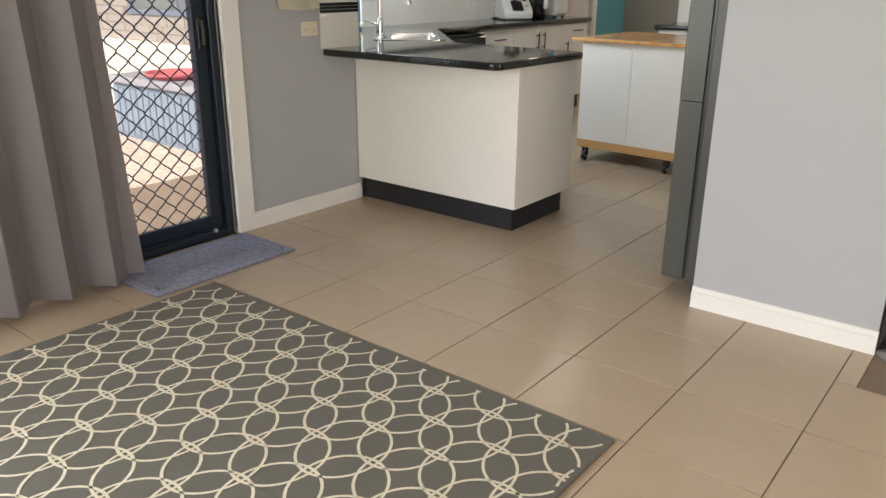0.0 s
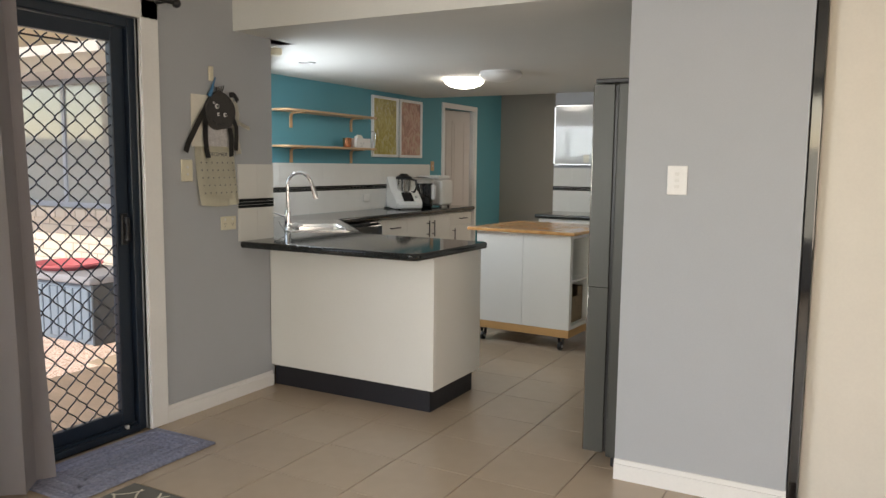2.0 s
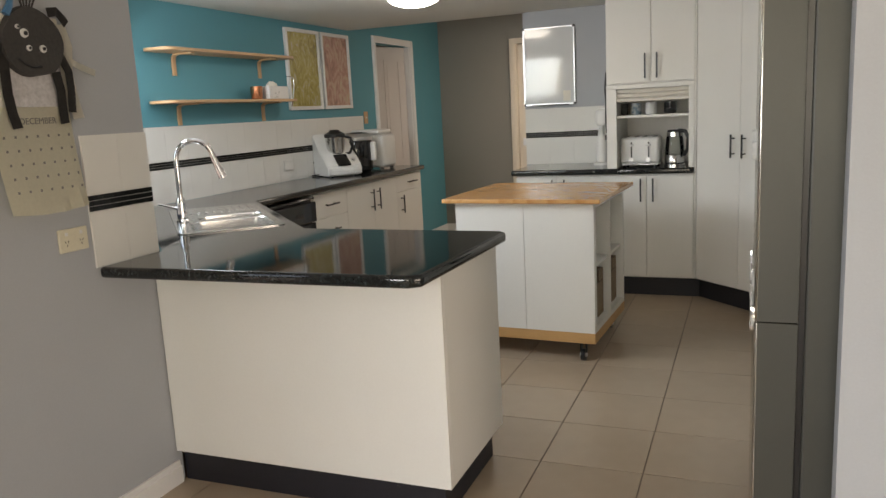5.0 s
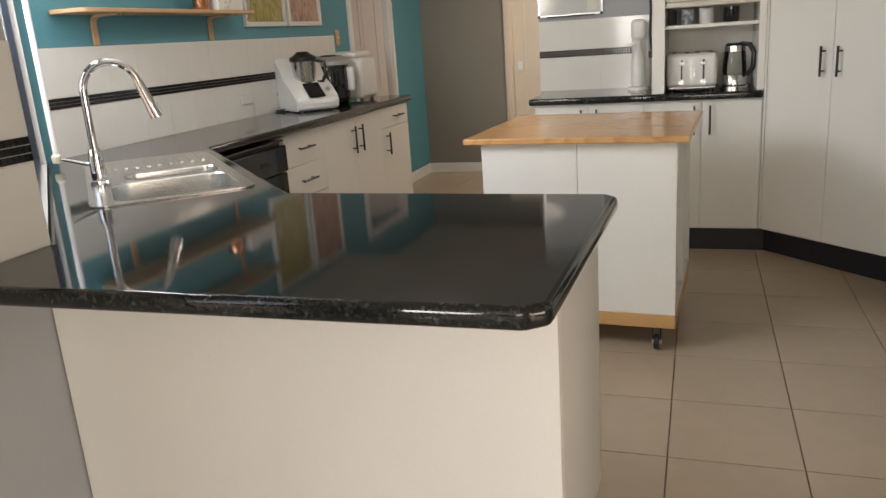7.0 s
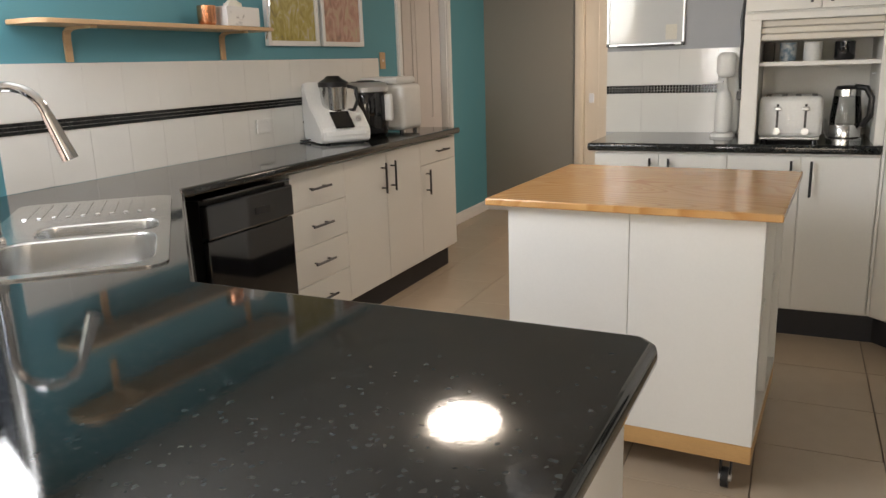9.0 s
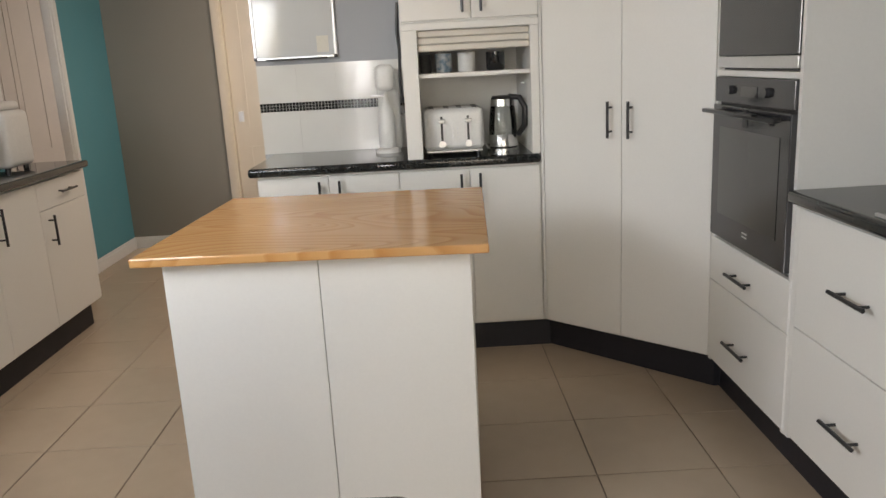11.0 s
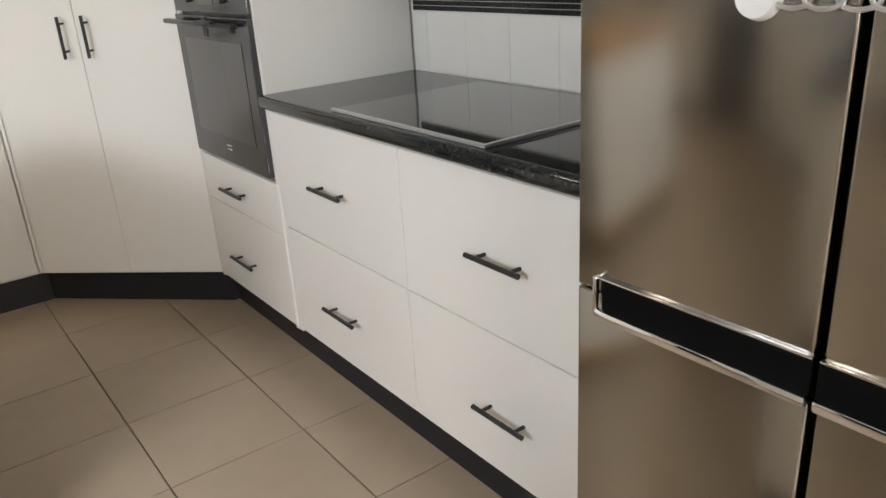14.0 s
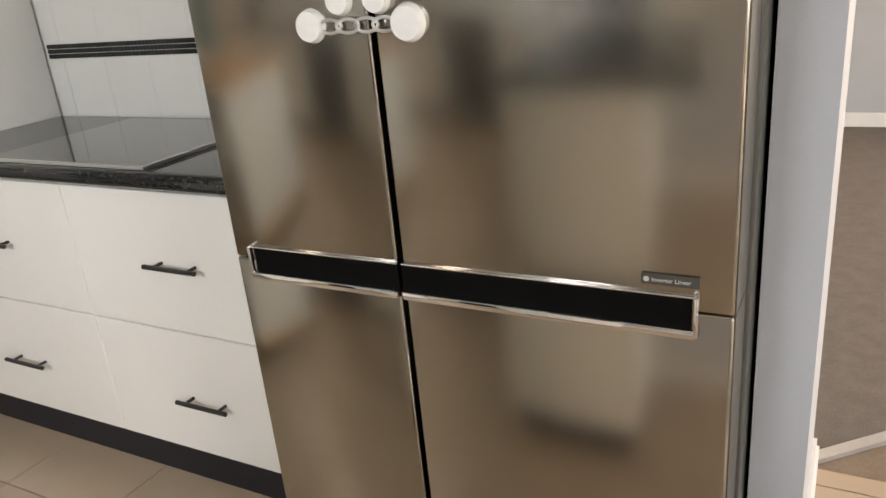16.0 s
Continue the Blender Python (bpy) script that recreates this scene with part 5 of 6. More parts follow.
# ---- things on the far bench ----
wb = thing("whiteboard", (-0.335, 4.55, 1.41), "small glossy whiteboard with an aluminium frame on the grey wall", "whiteboard")
part("panel", box(-0.532, -0.138, 4.556, 4.562, 1.425, 2.01), M_WB, wb)
_b = box(-0.545, -0.532, 4.548, 4.568, 1.412, 2.022, 0.002, 1)
box(-0.138, -0.125, 4.548, 4.568, 1.412, 2.022, 0.002, 1, bm=_b)
box(-0.532, -0.138, 4.548, 4.568, 2.01, 2.022, 0.002, 1, bm=_b)
box(-0.532, -0.138, 4.548, 4.568, 1.412, 1.425, 0.002, 1, bm=_b)
part("frame", _b, M_ALU, wb)
for x in (-0.547, -0.142):
    for z in (1.410, 2.006):
        part("corner_cap", box(x, x + 0.018, 4.546, 4.5695, z, z + 0.018, 0.003, 1), M_BLACK, wb)
part("pen_tray", box(-0.48, -0.17, 4.515, 4.548, 1.408, 1.416, 0.002, 1), M_BLACK, wb)
part("note", box(-0.225, -0.165, 4.5535, 4.5555, 1.44, 1.52), M_PAPER, wb)

so = thing("soda_maker", (0.11, 4.40, BT), "slim white soda maker with a clear bottle on the far bench", "soda maker")
c0 = (0.14, 4.46, BT)
part("column", box(0.07, 0.18, 4.40, 4.50, BT, BT + 0.40, 0.03, 4), M_WHITEPL, so, smooth=True)
part("head", box(0.07, 0.16, 4.30, 4.46, BT + 0.30, BT + 0.425, 0.03, 4), M_WHITEPL, so, smooth=True)
part("base", lathe([(0, 0), (0.062, 0), (0.062, 0.015), (0.045, 0.022), (0, 0.022)], (0.11, 4.36, BT)), M_WHITEPL, so, smooth=True)
part("bottle", lathe([(0, 0.024), (0.038, 0.024), (0.042, 0.05), (0.042, 0.18), (0.03, 0.22), (0.016, 0.25), (0.016, 0.30), (0, 0.30)], (0.11, 4.36, BT)), M_WHITEPL, so, "cloudy white bottle", smooth=True)
part("lever", box(0.045, 0.11, 4.27, 4.31, BT + 0.275, BT + 0.285, 0.003), M_ALU, so)

hk = thing("hanging_strap", (0.203, 4.0, 1.33), "black strap hung on the cupboard's side", "strap")
part("strap", tube([(0.206, 4.03, 1.62), (0.200, 4.02, 1.50), (0.205, 4.02, 1.42), (0.200, 4.03, 1.28), (0.206, 4.03, 1.19)], [0.006, 0.009, 0.007, 0.007, 0.006], 8), M_BLACK, hk, smooth=True)
part("buckle", box(0.193, 0.213, 4.015, 4.04, 1.14, 1.18, 0.004), M_GUN, hk)

to = thing("toaster", (0.43, 4.17, BT), "white four-slice toaster with two levers in the appliance cupboard", "toaster")
part("housing", box(0.292, 0.568, 4.06, 4.30, BT + 0.025, BT + 0.215, 0.025, 4), M_WHITEPL, to, smooth=True)
part("base", box(0.30, 0.56, 4.068, 4.292, BT + 0.014, BT + 0.026, 0.004), M_ALU, to)
for x in (0.33, 0.40, 0.46, 0.53):
    part("slot", box(x - 0.012, x + 0.012, 4.09, 4.27, BT + 0.213, BT + 0.217, 0.001, 1), M_BLACK, to)
for x in (0.375, 0.495):
    part("lever_slot", box(x - 0.005, x + 0.005, 4.0585, 4.0602, BT + 0.07, BT + 0.18), M_GUN, to)
    part("lever", box(x - 0.016, x + 0.016, 4.035, 4.06, BT + 0.15, BT + 0.168, 0.005), M_ALU, to)
    part("dial", rod((x, 4.06, BT + 0.055), (x, 4.045, BT + 0.055), 0.016, seg=16), M_ALU, to, smooth=True)
for k in range(6):
    part("button", rod((0.426 + 0.02 * (k % 2), 4.061, BT + 0.085 + 0.02 * (k // 2)), (0.426 + 0.02 * (k % 2), 4.056, BT + 0.085 + 0.02 * (k // 2)), 0.005, seg=10), M_ALU, to)
for x in (0.32, 0.54):
    for y in (4.09, 4.27):
        part("foot", rod((x, y, BT), (x, y, BT + 0.016), 0.012, seg=10), M_BLACK, to)

ke = thing("electric_kettle", (0.665, 4.17, BT), "clear glass kettle with a steel band and black handle", "kettle")
c0 = (0.665, 4.17, BT)
part("power_base", lathe([(0, 0), (0.075, 0), (0.075, 0.014), (0.06, 0.022), (0, 0.022)], c0), M_SINK, ke, smooth=True)
part("lower_band", lathe([(0, 0.023), (0.068, 0.023), (0.068, 0.075), (0.066, 0.078), (0, 0.078)], c0), M_SINK, ke, "polished steel band", smooth=True)
part("glass_body", lathe([(0.066, 0.078), (0.066, 0.12), (0.058, 0.20), (0.055, 0.21)], c0), M_GLASS, ke, smooth=True)
part("collar", lathe([(0, 0.24), (0.055, 0.24), (0.057, 0.21), (0.054, 0.208), (0, 0.208)], c0), M_SINK, ke, smooth=True)
part("lid", lathe([(0, 0.241), (0.053, 0.241), (0.045, 0.255), (0, 0.258)], c0), M_BLACK, ke, smooth=True)
k0 = Vector(c0)
part("handle", tube([k0 + Vector((0.03, -0.02, 0.25)), k0 + Vector((0.075, -0.045, 0.245)), k0 + Vector((0.098, -0.06, 0.20)), k0 + Vector((0.095, -0.058, 0.12)), k0 + Vector((0.066, -0.04, 0.075))], 0.014, 10), M_BLACK, ke, smooth=True)
part("cord", tube([k0 + Vector((-0.07, 0.0, 0.01)), k0 + Vector((-0.09, 0.03, 0.05)), k0 + Vector((-0.085, 0.08, 0.10)), k0 + Vector((-0.06, 0.12, 0.06))], 0.0035, 8), M_WHITEPL, ke, smooth=True)


def mug(x, label, m, r=0.04, h=0.085):
    t = thing("mug", (x, 4.14, 1.31), label, "mug", "mugs on the cupboard shelf")
    part("cup", lathe([(0, 0.0005), (r * 0.9, 0.0005), (r, 0.01), (r, h), (r - 0.004, h), (r - 0.005, 0.008), (0, 0.007)], (x, 4.14, 1.31)), m, t, smooth=True)
    part("handle", tube([(x, 4.14 + r, 1.31 + h * 0.85), (x, 4.14 + r + 0.022, 1.31 + h * 0.75), (x, 4.14 + r + 0.024, 1.31 + h * 0.4), (x, 4.14 + r, 1.31 + h * 0.2)], 0.005, 8), m, t, smooth=True)


mug(0.318, "small dark patterned mug on the shelf", M_DARKPAPER, 0.026)
mug(0.40, "pale blue patterned mug on the shelf", ramp_mat("pale_blue_glaze", [(0.4, (0.5, 0.52, 0.52)), (0.6, (0.15, 0.22, 0.27))], 0.2, scale=40), 0.037)
mug(0.505, "plain white mug on the shelf", M_WHITEPL)
mug(0.637, "glossy black mug on the shelf", M_BLACKGL, 0.043, 0.083)
part("hook", rod((0.775, 4.2, 1.245), (0.76, 4.2, 1.245), 0.005, seg=8), M_WHITEPL, ap)

# ---- calendar and the paper sheep ----
cal = thing("wall_calendar", (-0.93, 0.22, 1.165), "open wall calendar with a printed month page on the grey wall", "calendar")
_b = bmesh.new()
rows = []
for j in range(15):
    v = j / 14
    z = 1.49 - 0.325 * v
    bow = 0.006 + 0.03 * v ** 2
    y0 = 0.075 + 0.012 * v
    rows.append([_b.verts.new((-0.938 + bow * (1 + 0.3 * math.sin(3 * i)) , y0 + 0.30 * i / 8, z - 0.012 * math.sin(math.pi * i / 8) * v)) for i in range(9)])
for p, q in zip(rows, rows[1:]):
    for i in range(8):
        _b.faces.new((p[i], p[i + 1], q[i + 1], q[i]))
bmesh.ops.solidify(_b, geom=_b.faces[:], thickness=0.0015)
part("month_page", _b, mat("cream_paper", (0.80, 0.77, 0.64), 0.7, bump=0.03), cal, smooth=True)
part("picture_page", box(-0.938, -0.934, 0.06, 0.375, 1.485, 1.77), M_PAPER, cal)
txt = bpy.data.curves.new("month", "FONT")
txt.body, txt.size, txt.extrude, txt.align_x = "DECEMBER", 0.028, 0.0003, "CENTER"
tmp_ob = bpy.data.objects.new("month", txt)
me = bpy.data.meshes.new_from_object(tmp_ob)
bpy.data.objects.remove(tmp_ob)
_b = bmesh.new()
_b.from_mesh(me)
_b.transform(Matrix(((0, 0, 1, -0.9265), (1, 0, 0, 0.245), (0, 1, 0, 1.437), (0, 0, 0, 1))))
part("month_name", _b, M_INK, cal)
_b = bmesh.new()
for r in range(5):
    for c in range(7):
        z = 1.395 - r * 0.042
        v = (1.49 - z) / 0.325
        x = -0.938 + (0.006 + 0.03 * v ** 2) * 1.3 + 0.0035
        y = 0.105 + 0.012 * v + c * 0.04
        box(x, x + 0.0006, y, y + 0.007, z, z + 0.008, bm=_b)
part("dates", _b, M_INK, cal, kind="stuff")

shp = thing("paper_sheep", (-0.92, 0.25, 1.44), "dark grey paper-craft sheep puppet hung over the wall calendar", "paper sheep")
_b = bmesh.new()
N = 30
ring0 = []
for k in range(N):
    a = 2 * math.pi * k / N
    r = 1 + 0.06 * noise.noise(Vector((math.cos(a) * 2, math.sin(a) * 2, 0.3)))
    ring0.append((0.255 + 0.115 * r * math.cos(a) * (1 - 0.12 * math.sin(a)), 1.69 + 0.108 * r * math.sin(a)))
v0 = [_b.verts.new((-0.928, y, z)) for y, z in ring0]
v1 = [_b.verts.new((-0.908, 0.255 + (y - 0.255) * 0.96, 1.69 + (z - 1.69) * 0.96)) for y, z in ring0]
_b.faces.new(v0[::-1])
_b.faces.new(v1)
for k in range(N):
    _b.faces.new((v0[k], v0[(k + 1) % N], v1[(k + 1) % N], v1[k]))
bmesh.ops.recalc_face_normals(_b, faces=_b.faces[:])
part("head", _b, M_DARKPAPER, shp)


def strip(pts, w, x, m, name, label=""):
    b = bmesh.new()
    prev = None
    for k, (y, z) in enumerate(pts):
        q0, q1 = Vector(pts[max(k - 1, 0)]), Vector(pts[min(k + 1, len(pts) - 1)])
        d_ = (q1 - q0).normalized()
        px = Vector((-d_.y, d_.x)) * w / 2
        xx = x + 0.006 * math.sin(k * 1.7)
        row = [b.verts.new((xx, y + px.x, z + px.y)), b.verts.new((xx, y - px.x, z - px.y))]
        if prev:
            b.faces.new((prev[0], prev[1], row[1], row[0]))
        prev = row
    bmesh.ops.solidify(b, geom=b.faces[:], thickness=0.002)
    return part(name, b, m, shp, label)


strip([(0.15, 1.70), (0.10, 1.64), (0.06, 1.57), (0.02, 1.50), (-0.005, 1.455)], 0.036, -0.915, M_DARKPAPER, "arm")
strip([(0.345, 1.66), (0.37, 1.60), (0.378, 1.54), (0.375, 1.47)], 0.032, -0.912, M_DARKPAPER, "arm")
strip([(0.145, 1.66), (0.14, 1.60), (0.145, 1.53), (0.155, 1.47), (0.16, 1.425)], 0.036, -0.918, M_DARKPAPER, "leg")
strip([(0.33, 1.60), (0.335, 1.54), (0.34, 1.48), (0.345, 1.435)], 0.036, -0.918, M_DARKPAPER, "leg")
strip([(0.31, 1.78), (0.34, 1.785), (0.37, 1.765), (0.385, 1.75)], 0.03, -0.90, M_DARKPAPER, "ear")
strip([(0.37, 1.65), (0.41, 1.625), (0.46, 1.61), (0.50, 1.60)], 0.022, -0.92, M_PAPER, "paper_curl", "white paper curl")
strip([(0.37, 1.75), (0.385, 1.68), (0.38, 1.60), (0.39, 1.53), (0.40, 1.45)], 0.045, -0.922, M_PAPER, "paper_curl", "white paper curl")
_b = box(-0.934, -0.929, 0.16, 0.36, 1.49, 1.62)
part("body_sheet", _b, mat("grey_patterned_paper", (0.5, 0.49, 0.5), 0.7, scale=30, vary=0.25), shp, "pale grey patterned paper")
for y, z, r in ((0.222, 1.712, 0.014), (0.283, 1.668, 0.012), (0.232, 1.668, 0.009), (0.20, 1.73, 0.007)):
    e = part("eye", rod((-0.908, y, z), (-0.904, y, z), r, seg=16), M_WHITEPL, shp, "white googly eye")
    part("pupil", rod((-0.904, y + r * 0.2, z), (-0.902, y + r * 0.2, z), r * 0.5, seg=12), M_BLACK, e)
part("mouth", tube([(-0.906, 0.19, 1.635), (-0.904, 0.21, 1.617), (-0.904, 0.24, 1.61), (-0.904, 0.27, 1.614)], 0.003, 6), M_BLACK, shp)
for k in range(5):
    part("tuft", tube([(-0.915, 0.235 + k * 0.008, 1.79), (-0.912, 0.225 + k * 0.014, 1.82), (-0.915, 0.232 + k * 0.013, 1.815 + 0.004 * k)], 0.003, 6), M_DARKPAPER, shp)
hook = thing("wall_hook", (-0.93, 0.205, 1.86), "small white adhesive wall hook with a blue clip", "hook")
part("hook_body", box(-0.939, -0.925, 0.19, 0.222, 1.85, 1.93, 0.006, 3), M_CREAMPL, hook, smooth=True)
M_BLUE = mat("blue_clip", (0.05, 0.16, 0.30), 0.4)
part("clip", tube([(-0.918, 0.225, 1.87), (-0.915, 0.205, 1.83), (-0.915, 0.19, 1.79), (-0.918, 0.175, 1.765)], [0.004, 0.006, 0.011, 0.012], 8), M_BLUE, hook, "blue fabric clip", smooth=True)

for ob in (cal, shp, hook):
    ob.location.y -= 0.03

# ---- magnets on the fridge ----
for y, z, r in ((1.041, 1.251, 0.026), (0.871, 1.249, 0.028), (0.984, 1.285, 0.022), (0.919, 1.284, 0.022)):
    mg = thing("fridge_magnet_hook", (FF - 0.01, y, z - r), "round white child-lock pad on the fridge door", "child lock", "child lock pads on the fridge")
    part("pad", rod((FF, y, z), (FF - 0.012, y, z), r, r * 0.85, 24), M_WHITEPL, mg, smooth=True)
ch = thing("chain_link_strap", (FF - 0.01, 0.955, 1.24), "clear plastic chain strap between two pads", "child lock")
for k in range(4):
    y = 1.003 - k * 0.032
    pts = [(FF - 0.006 - 0.002 * (k % 2), y + 0.02 * math.cos(a), 1.249 + 0.010 * math.sin(a)) for a in [2 * math.pi * s / 14 for s in range(14)]]
    part("link", tube(pts, 0.0028, 6, closed=True), M_ALU, ch, smooth=True)

# ---- outside: patio, box, brick wing, fence, tree ----
ground = tagged(mesh_ob("ground", box(-900, 900, -900, 900, -0.4, -0.2), M_GROUND), "dry grass ground", kind="structure")
tagged(mesh_ob("patio", box(-7.5, -1.06, -6.5, 1.88, -0.2, -0.10), M_PATIO), "pink pebble concrete patio", kind="structure")
WY = 1.9
br = tagged(new("wall_brick"), "cream brick house wing beside the patio", kind="structure")
AT[br.name] = Vector((0, 0, 0))
WX0, WX1, WZ0, WZ1 = -5.55, -3.75, 0.94, 2.19
_b = box(-7.6, WX0, WY + 0.008, WY + 0.2, -0.2, 2.6)
box(WX1, -2.27, WY + 0.008, WY + 0.2, -0.2, 2.6, bm=_b)
box(WX0, WX1, WY + 0.008, WY + 0.2, -0.2, WZ0, bm=_b)
box(WX0, WX1, WY + 0.008, WY + 0.2, WZ1, 2.6, bm=_b)
part("mortar", _b, M_MORTAR, br)
bw, bh, jt = 0.23, 0.076, 0.010
shared = {}
for r in range(28):
    z = -0.1 + r * (bh + jt)
    x = -6.4 - (bw + jt) / 2 * (r % 2)
    while x < -2.35:
        hit = not (x + bw < WX0 or x > WX1 or z + bh < WZ0 or z > WZ1)
        if not hit and x + bw < -2.3 and z + bh < 2.15:
            if "m" not in shared:
                q = box(0, bw, 0, 0.02, 0, bh, 0.003, 1)
                me = bpy.data.meshes.new("brick")
                q.to_mesh(me)
                q.free()
                me.materials.append(M_BRICK)
                shared["m"] = me
            ob = new("brick", shared["m"])
            ob.parent, ob.location = br, (x, WY - 0.002 + 0.002 * math.sin(x * 37 + r), z)
        x += bw + jt
w2 = tagged(new("window_2"), "sliding aluminium window in the brick wing", kind="structure")
AT[w2.name] = Vector((0, 0, 0))
_b = box(WX0, WX0 + 0.05, WY - 0.02, WY + 0.06, WZ0, WZ1)
box(WX1 - 0.05, WX1, WY - 0.02, WY + 0.06, WZ0, WZ1, bm=_b)
box(WX0 + 0.05, WX1 - 0.05, WY - 0.02, WY + 0.06, WZ0, WZ0 + 0.05, bm=_b)
box(WX0 + 0.05, WX1 - 0.05, WY - 0.02, WY + 0.06, WZ1 - 0.05, WZ1, bm=_b)
box(-4.70, -4.65, WY - 0.01, WY + 0.05, WZ0 + 0.05, WZ1 - 0.05, bm=_b)
part("window_frame", _b, mat("pale_blue_grey_aluminium", (0.35, 0.40, 0.48), 0.4, 0.2), w2)
part("pane", box(WX0 + 0.05, -4.70, WY + 0.02, WY + 0.026, WZ0 + 0.05, WZ1 - 0.05), M_WINGLASS, w2)
part("pane", box(-4.65, WX1 - 0.05, WY + 0.005, WY + 0.011, WZ0 + 0.05, WZ1 - 0.05), M_WINGLASS, w2)
_b = bmesh.new()
for k in range(12):
    x = WX0 - 0.02 + k * 0.155
    box(x, x + 0.145, WY - 0.05, WY + 0.01, WZ0 - 0.115, WZ0 - 0.012, 0.004, 1, bm=_b)
part("window_sill", _b, M_BRICK, w2, "cream brick sill")
_b = box(-7.6, -2.27, WY - 0.5, WY + 0.1, 2.19, 2.33)
tagged(mesh_ob("fascia", _b, M_TRIM), "white fascia beam under the patio roof", kind="structure")
tagged(mesh_ob("patio_ceiling", box(-7.0, -1.06, -0.27, WY - 0.5, 2.42, 2.52), M_EAVE), "cream patio ceiling sheet", kind="structure")
_b = bmesh.new()
for k in range(5):
    box(-5.45 + k * 0.85, -5.45 + k * 0.85 + 0.02, -0.27, WY - 0.5, 2.405, 2.42, bm=_b)
tagged(mesh_ob("ceiling_batten", _b, M_GUN), "thin dark joint strips", kind="structure")
for x in (-6.75,):
    tagged(mesh_ob("patio_post", box(x, x + 0.09, -0.2, -0.11, -0.2, 2.42), M_BRICKT), "tan patio post", kind="structure")

sb_ = thing("storage_box", (-3.75, 1.27, -0.10), "grey-blue resin outdoor storage box with a lid against the brick wall", "storage box")
BX0, BX1, BY0, BY1 = -4.45, -3.12, 0.98, 1.55
part("body", box(BX0, BX1, BY0 + 0.02, BY1, -0.1, 0.40, 0.01), M_BOX, sb_)
part("end_panel", box(BX1 - 0.01, BX1 + 0.015, BY0 + 0.01, BY1, -0.1, 0.40, 0.006), M_BOXD, sb_, "dark end panel")
for k in range(13):
    x = BX0 + 0.02 + k * 0.099
    part("rib", box(x, x + 0.085, BY0, BY0 + 0.022, -0.06, 0.36, 0.006, 1), M_BOX, sb_)
part("lid", box(BX0 - 0.02, BX1 + 0.03, BY0 - 0.03, BY1 + 0.01, 0.402, 0.47, 0.02, 3), M_BOXL, sb_, "grey lid")
rt = thing("red_tray", (-3.75, 1.2, 0.47), "red plastic tray on the storage box lid", "tray")
part("tray", lathe([(0, 0), (0.22, 0), (0.27, 0.045), (0.28, 0.05), (0.28, 0.035), (0.23, -0.0), (0, 0.004)], (-3.75, 1.24, 0.472)), M_RED, rt, smooth=True)

fe = tagged(new("fence"), "cream metal sheet fence", kind="structure")
AT[fe.name] = Vector((0, 0, 0))
part("sheet", box(-14, 9, -10.05, -10, -0.2, 1.7), M_FENCE, fe)
part("sheet", box(-9.05, -9, -10, 6, -0.2, 1.7), M_FENCE, fe)
part("rail", box(-14, 9, -9.99, -9.95, 1.66, 1.74), M_FENCE, fe)
part("rail", box(-8.99, -8.95, -9.9, 6, 1.66, 1.74), M_FENCE, fe)


def tree(x, y, h, r, seed):
    rnd = random.Random(seed)
    t = thing("tree", (x, y, -0.2), "leafy green garden tree behind the fence", "tree", "garden trees")
    b = rod((x, y, -0.2), (x + 0.1, y, h * 0.55), 0.12, 0.07, 12)
    for k in range(7):
        a = k * 0.9
        rod((x + 0.08, y, h * 0.4 + 0.05 * k), (x + r * 0.7 * math.cos(a), y + r * 0.7 * math.sin(a), h * (0.6 + 0.05 * k)), 0.04, 0.015, 8, b)
    part("trunk", b, M_BARK, t)
    b = bmesh.new()
    for k in range(2600):
        a, u_, s = rnd.uniform(0, 6.283), rnd.uniform(-1, 1), rnd.random() ** 0.4
        c = Vector((x + r * s * math.cos(a) * math.sqrt(1 - u_ * u_), y + r * s * math.sin(a) * math.sqrt(1 - u_ * u_), h * 0.75 + r * 0.75 * s * u_))
        c += Vector((0.3 * noise.noise(c), 0.3 * noise.noise(c + Vector((9, 0, 0))), 0.3 * noise.noise(c + Vector((0, 9, 0)))))
        d1 = Vector((rnd.uniform(-1, 1), rnd.uniform(-1, 1), rnd.uniform(-1, 1))).normalized() * 0.09
        d2 = d1.orthogonal().normalized() * 0.045
        b.faces.new([b.verts.new(c - d1), b.verts.new(c + d2), b.verts.new(c + d1), b.verts.new(c - d2)])
    part("crown", b, M_LEAF, t, kind="stuff")


tree(-10.5, -5, 3.4, 1.3, 1)
tree(-11, 2.0, 3.8, 1.5, 2)
tree(-6, -11.5, 3.5, 1.4, 3)

# lounge: far skirting and a framed picture seen past the grey wall
lp = thing("picture_frame", (6.05, -0.45, 0.9), "dark framed orange and grey print leaning in the carpeted room", "framed picture")
part("frame", box(6.03, 6.07, -0.75, -0.1, 0.95, 1.6, 0.004), M_BLACK, lp)
part("print", box(6.022, 6.03, -0.70, -0.15, 1.0, 1.55), M_ART2, lp)
tagged(mesh_ob("baseboard", box(6.06, 6.08, -6.1, 0.385, 0.006, 0.10), M_TRIM), "white skirting board", kind="structure")

# ---- floor tiles ----
ft = {}
cx_, cy_ = 0.6, 1.2
cells = [(i, j) for i in range(-6, 12) for j in range(-16, 17)]


def tile_ok(i, j):
    x0, y0 = i * P, j * P
    x1, y1 = x0 + P, y0 + P
    if y1 < -6.2 or y0 > 6.7 or x0 > 2.09 and y0 > 0.33:
        return False
    if y1 <= 0.4 and x1 < -0.94 or x1 < -2.15 or x0 > 4.6:
        return False
    if y0 > 0.45 and x0 > 1.95:
        return False
    return True


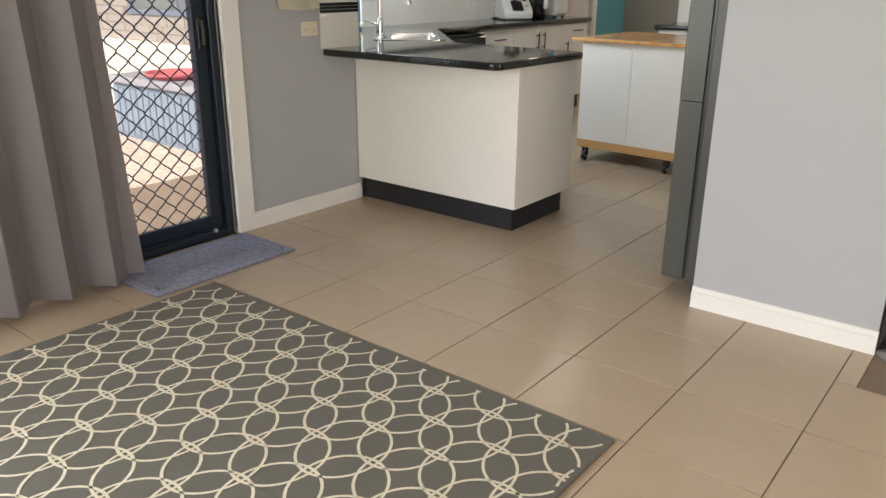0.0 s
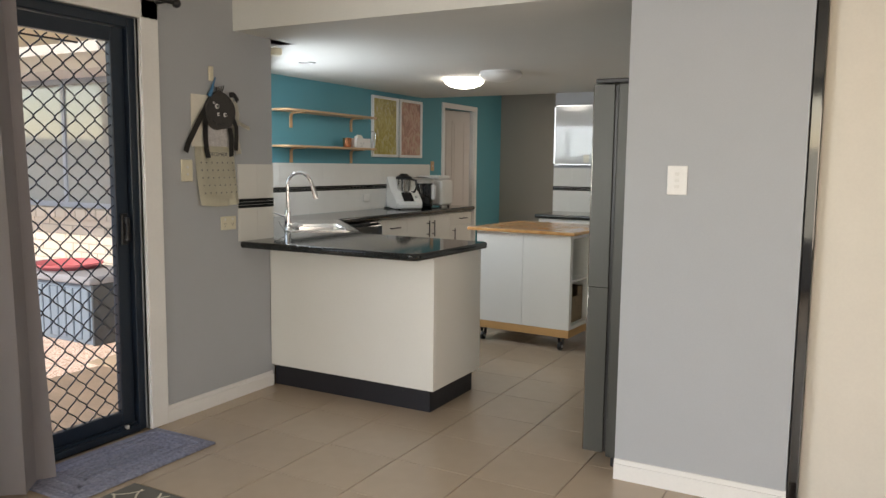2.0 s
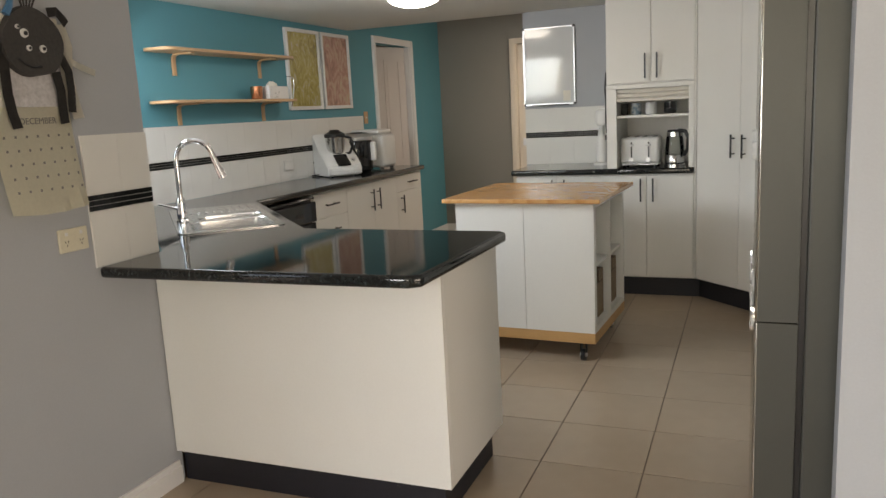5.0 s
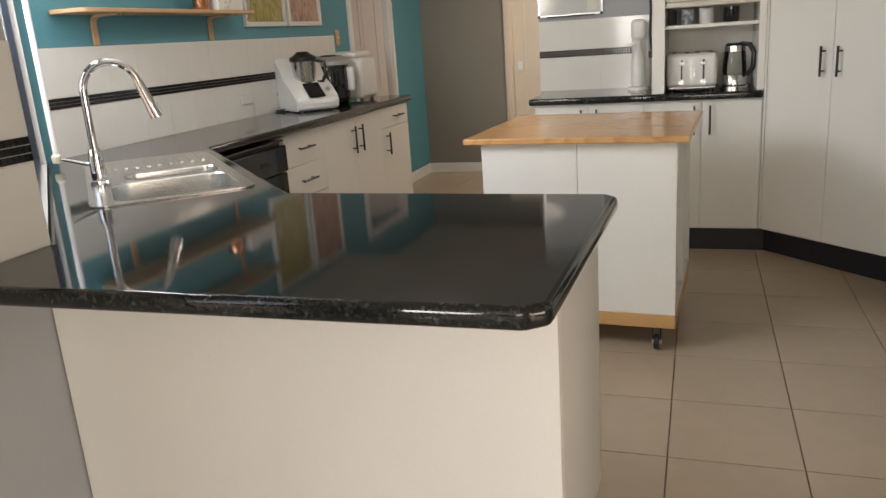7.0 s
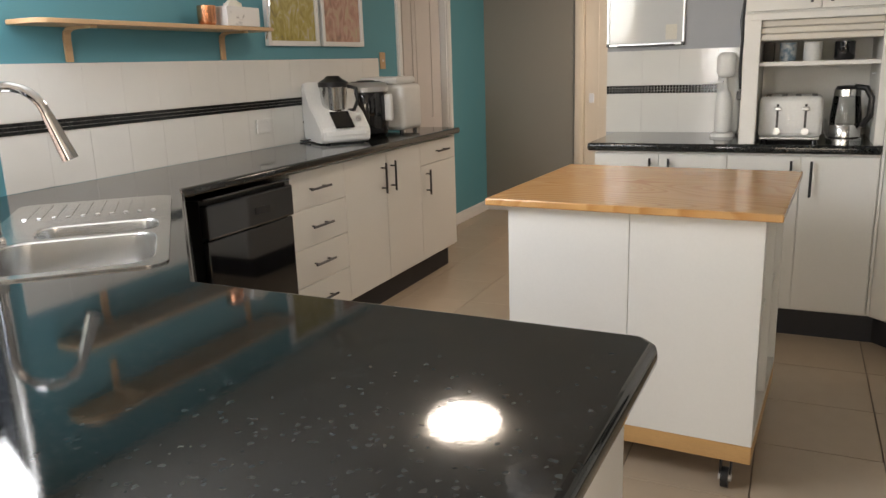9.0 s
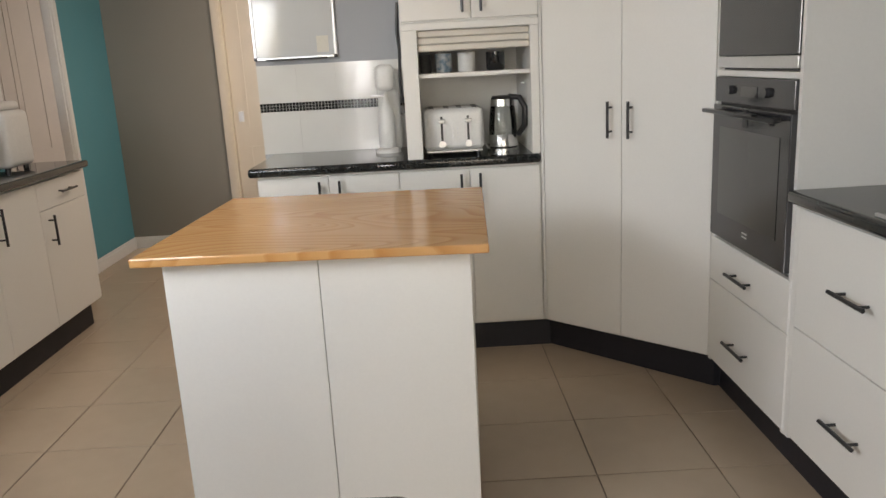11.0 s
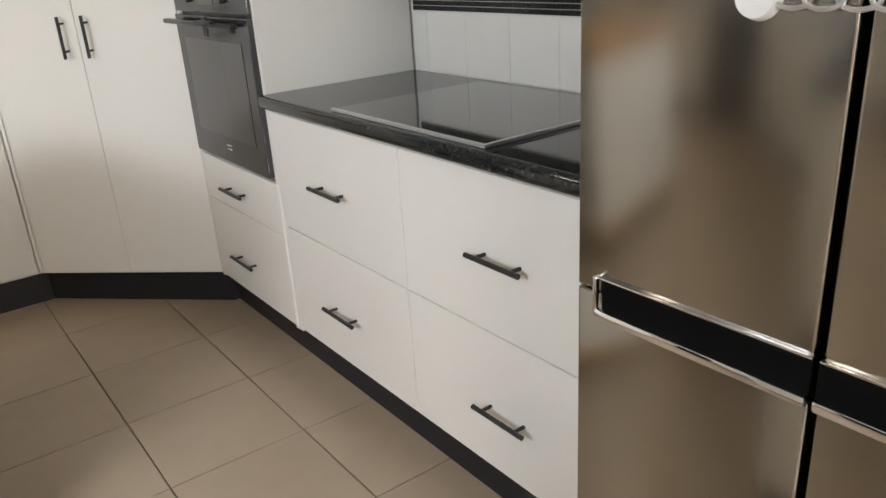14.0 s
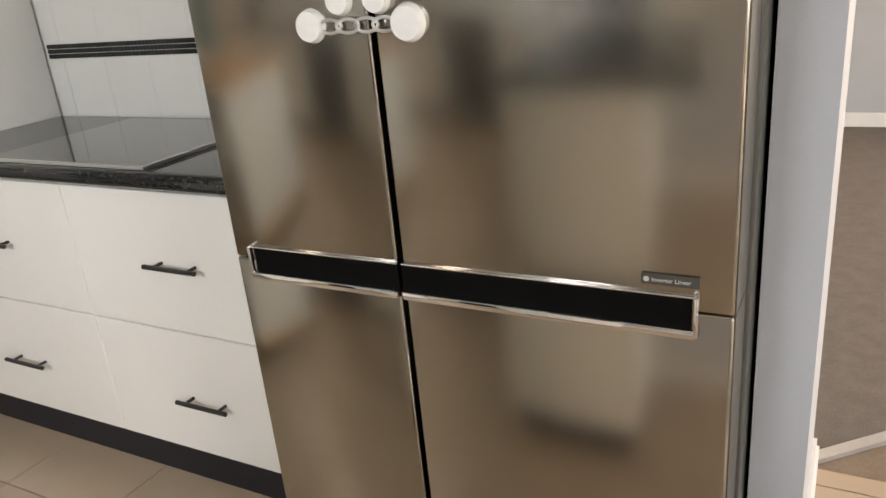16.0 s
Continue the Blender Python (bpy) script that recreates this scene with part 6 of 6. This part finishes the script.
def clip_poly(pts, a, b, c):
    """Keeps the side a*x + b*y <= c."""
    out = []
    for k in range(len(pts)):
        p, q = pts[k], pts[(k + 1) % len(pts)]
        dp, dq = a * p[0] + b * p[1] - c, a * q[0] + b * q[1] - c
        if dp <= 0:
            out.append(p)
        if dp * dq < 0:
            t = dp / (dp - dq)
            out.append((p[0] + t * (q[0] - p[0]), p[1] + t * (q[1] - p[1])))
    return out


full = box(-P / 2 + 0.002, P / 2 - 0.002, -P / 2 + 0.002, P / 2 - 0.002, -0.006, 0, 0.0012, 1)
me_full = bpy.data.meshes.new("floor_tile")
full.to_mesh(me_full)
full.free()
me_full.materials.append(M_TILE)
# the line of the threshold: from (2.085, 0.33) towards (4.49, -2.21)
LA, LB = 2.54, 2.405
LC = LA * 2.085 + LB * 0.33
keep = [c for c in cells if tile_ok(*c)]
keep.sort(key=lambda c: ((c[0] + 0.5) * P - cx_) ** 2 + ((c[1] + 0.5) * P - cy_) ** 2)
rest = bmesh.new()
count = 0
for i, j in keep:
    x0, y0 = i * P, j * P
    pts = [(x0 + 0.002, y0 + 0.002), (x0 + P - 0.002, y0 + 0.002), (x0 + P - 0.002, y0 + P - 0.002), (x0 + 0.002, y0 + P - 0.002)]
    cut = clip_poly(pts, LA, LB, LC) if y0 < 0.33 else pts
    if y0 + P <= 0.76:
        cut = clip_poly(cut, -1, 0, 0.94)
    if y0 > 0.33 - P and x0 + P > 2.085:
        cut = clip_poly(cut, 1, 0, 2.083) if y0 > -0.05 else cut
    if len(cut) < 3:
        continue
    if count < 300:
        if len(cut) == 4 and cut == pts:
            ob = new("floor_tile", me_full)
            ob.location = (x0 + P / 2, y0 + P / 2, 0)
        else:
            ob = mesh_ob("floor_tile", prism(cut, -0.006, 0), M_TILE)
        ob.parent = floor_bed
        count += 1
    else:
        prism(cut, -0.006, 0, bm=rest)
if rest.verts:
    tagged(mesh_ob("floor_tiles_far", rest, M_TILE), "beige square floor tiles", kind="stuff").parent = floor_bed
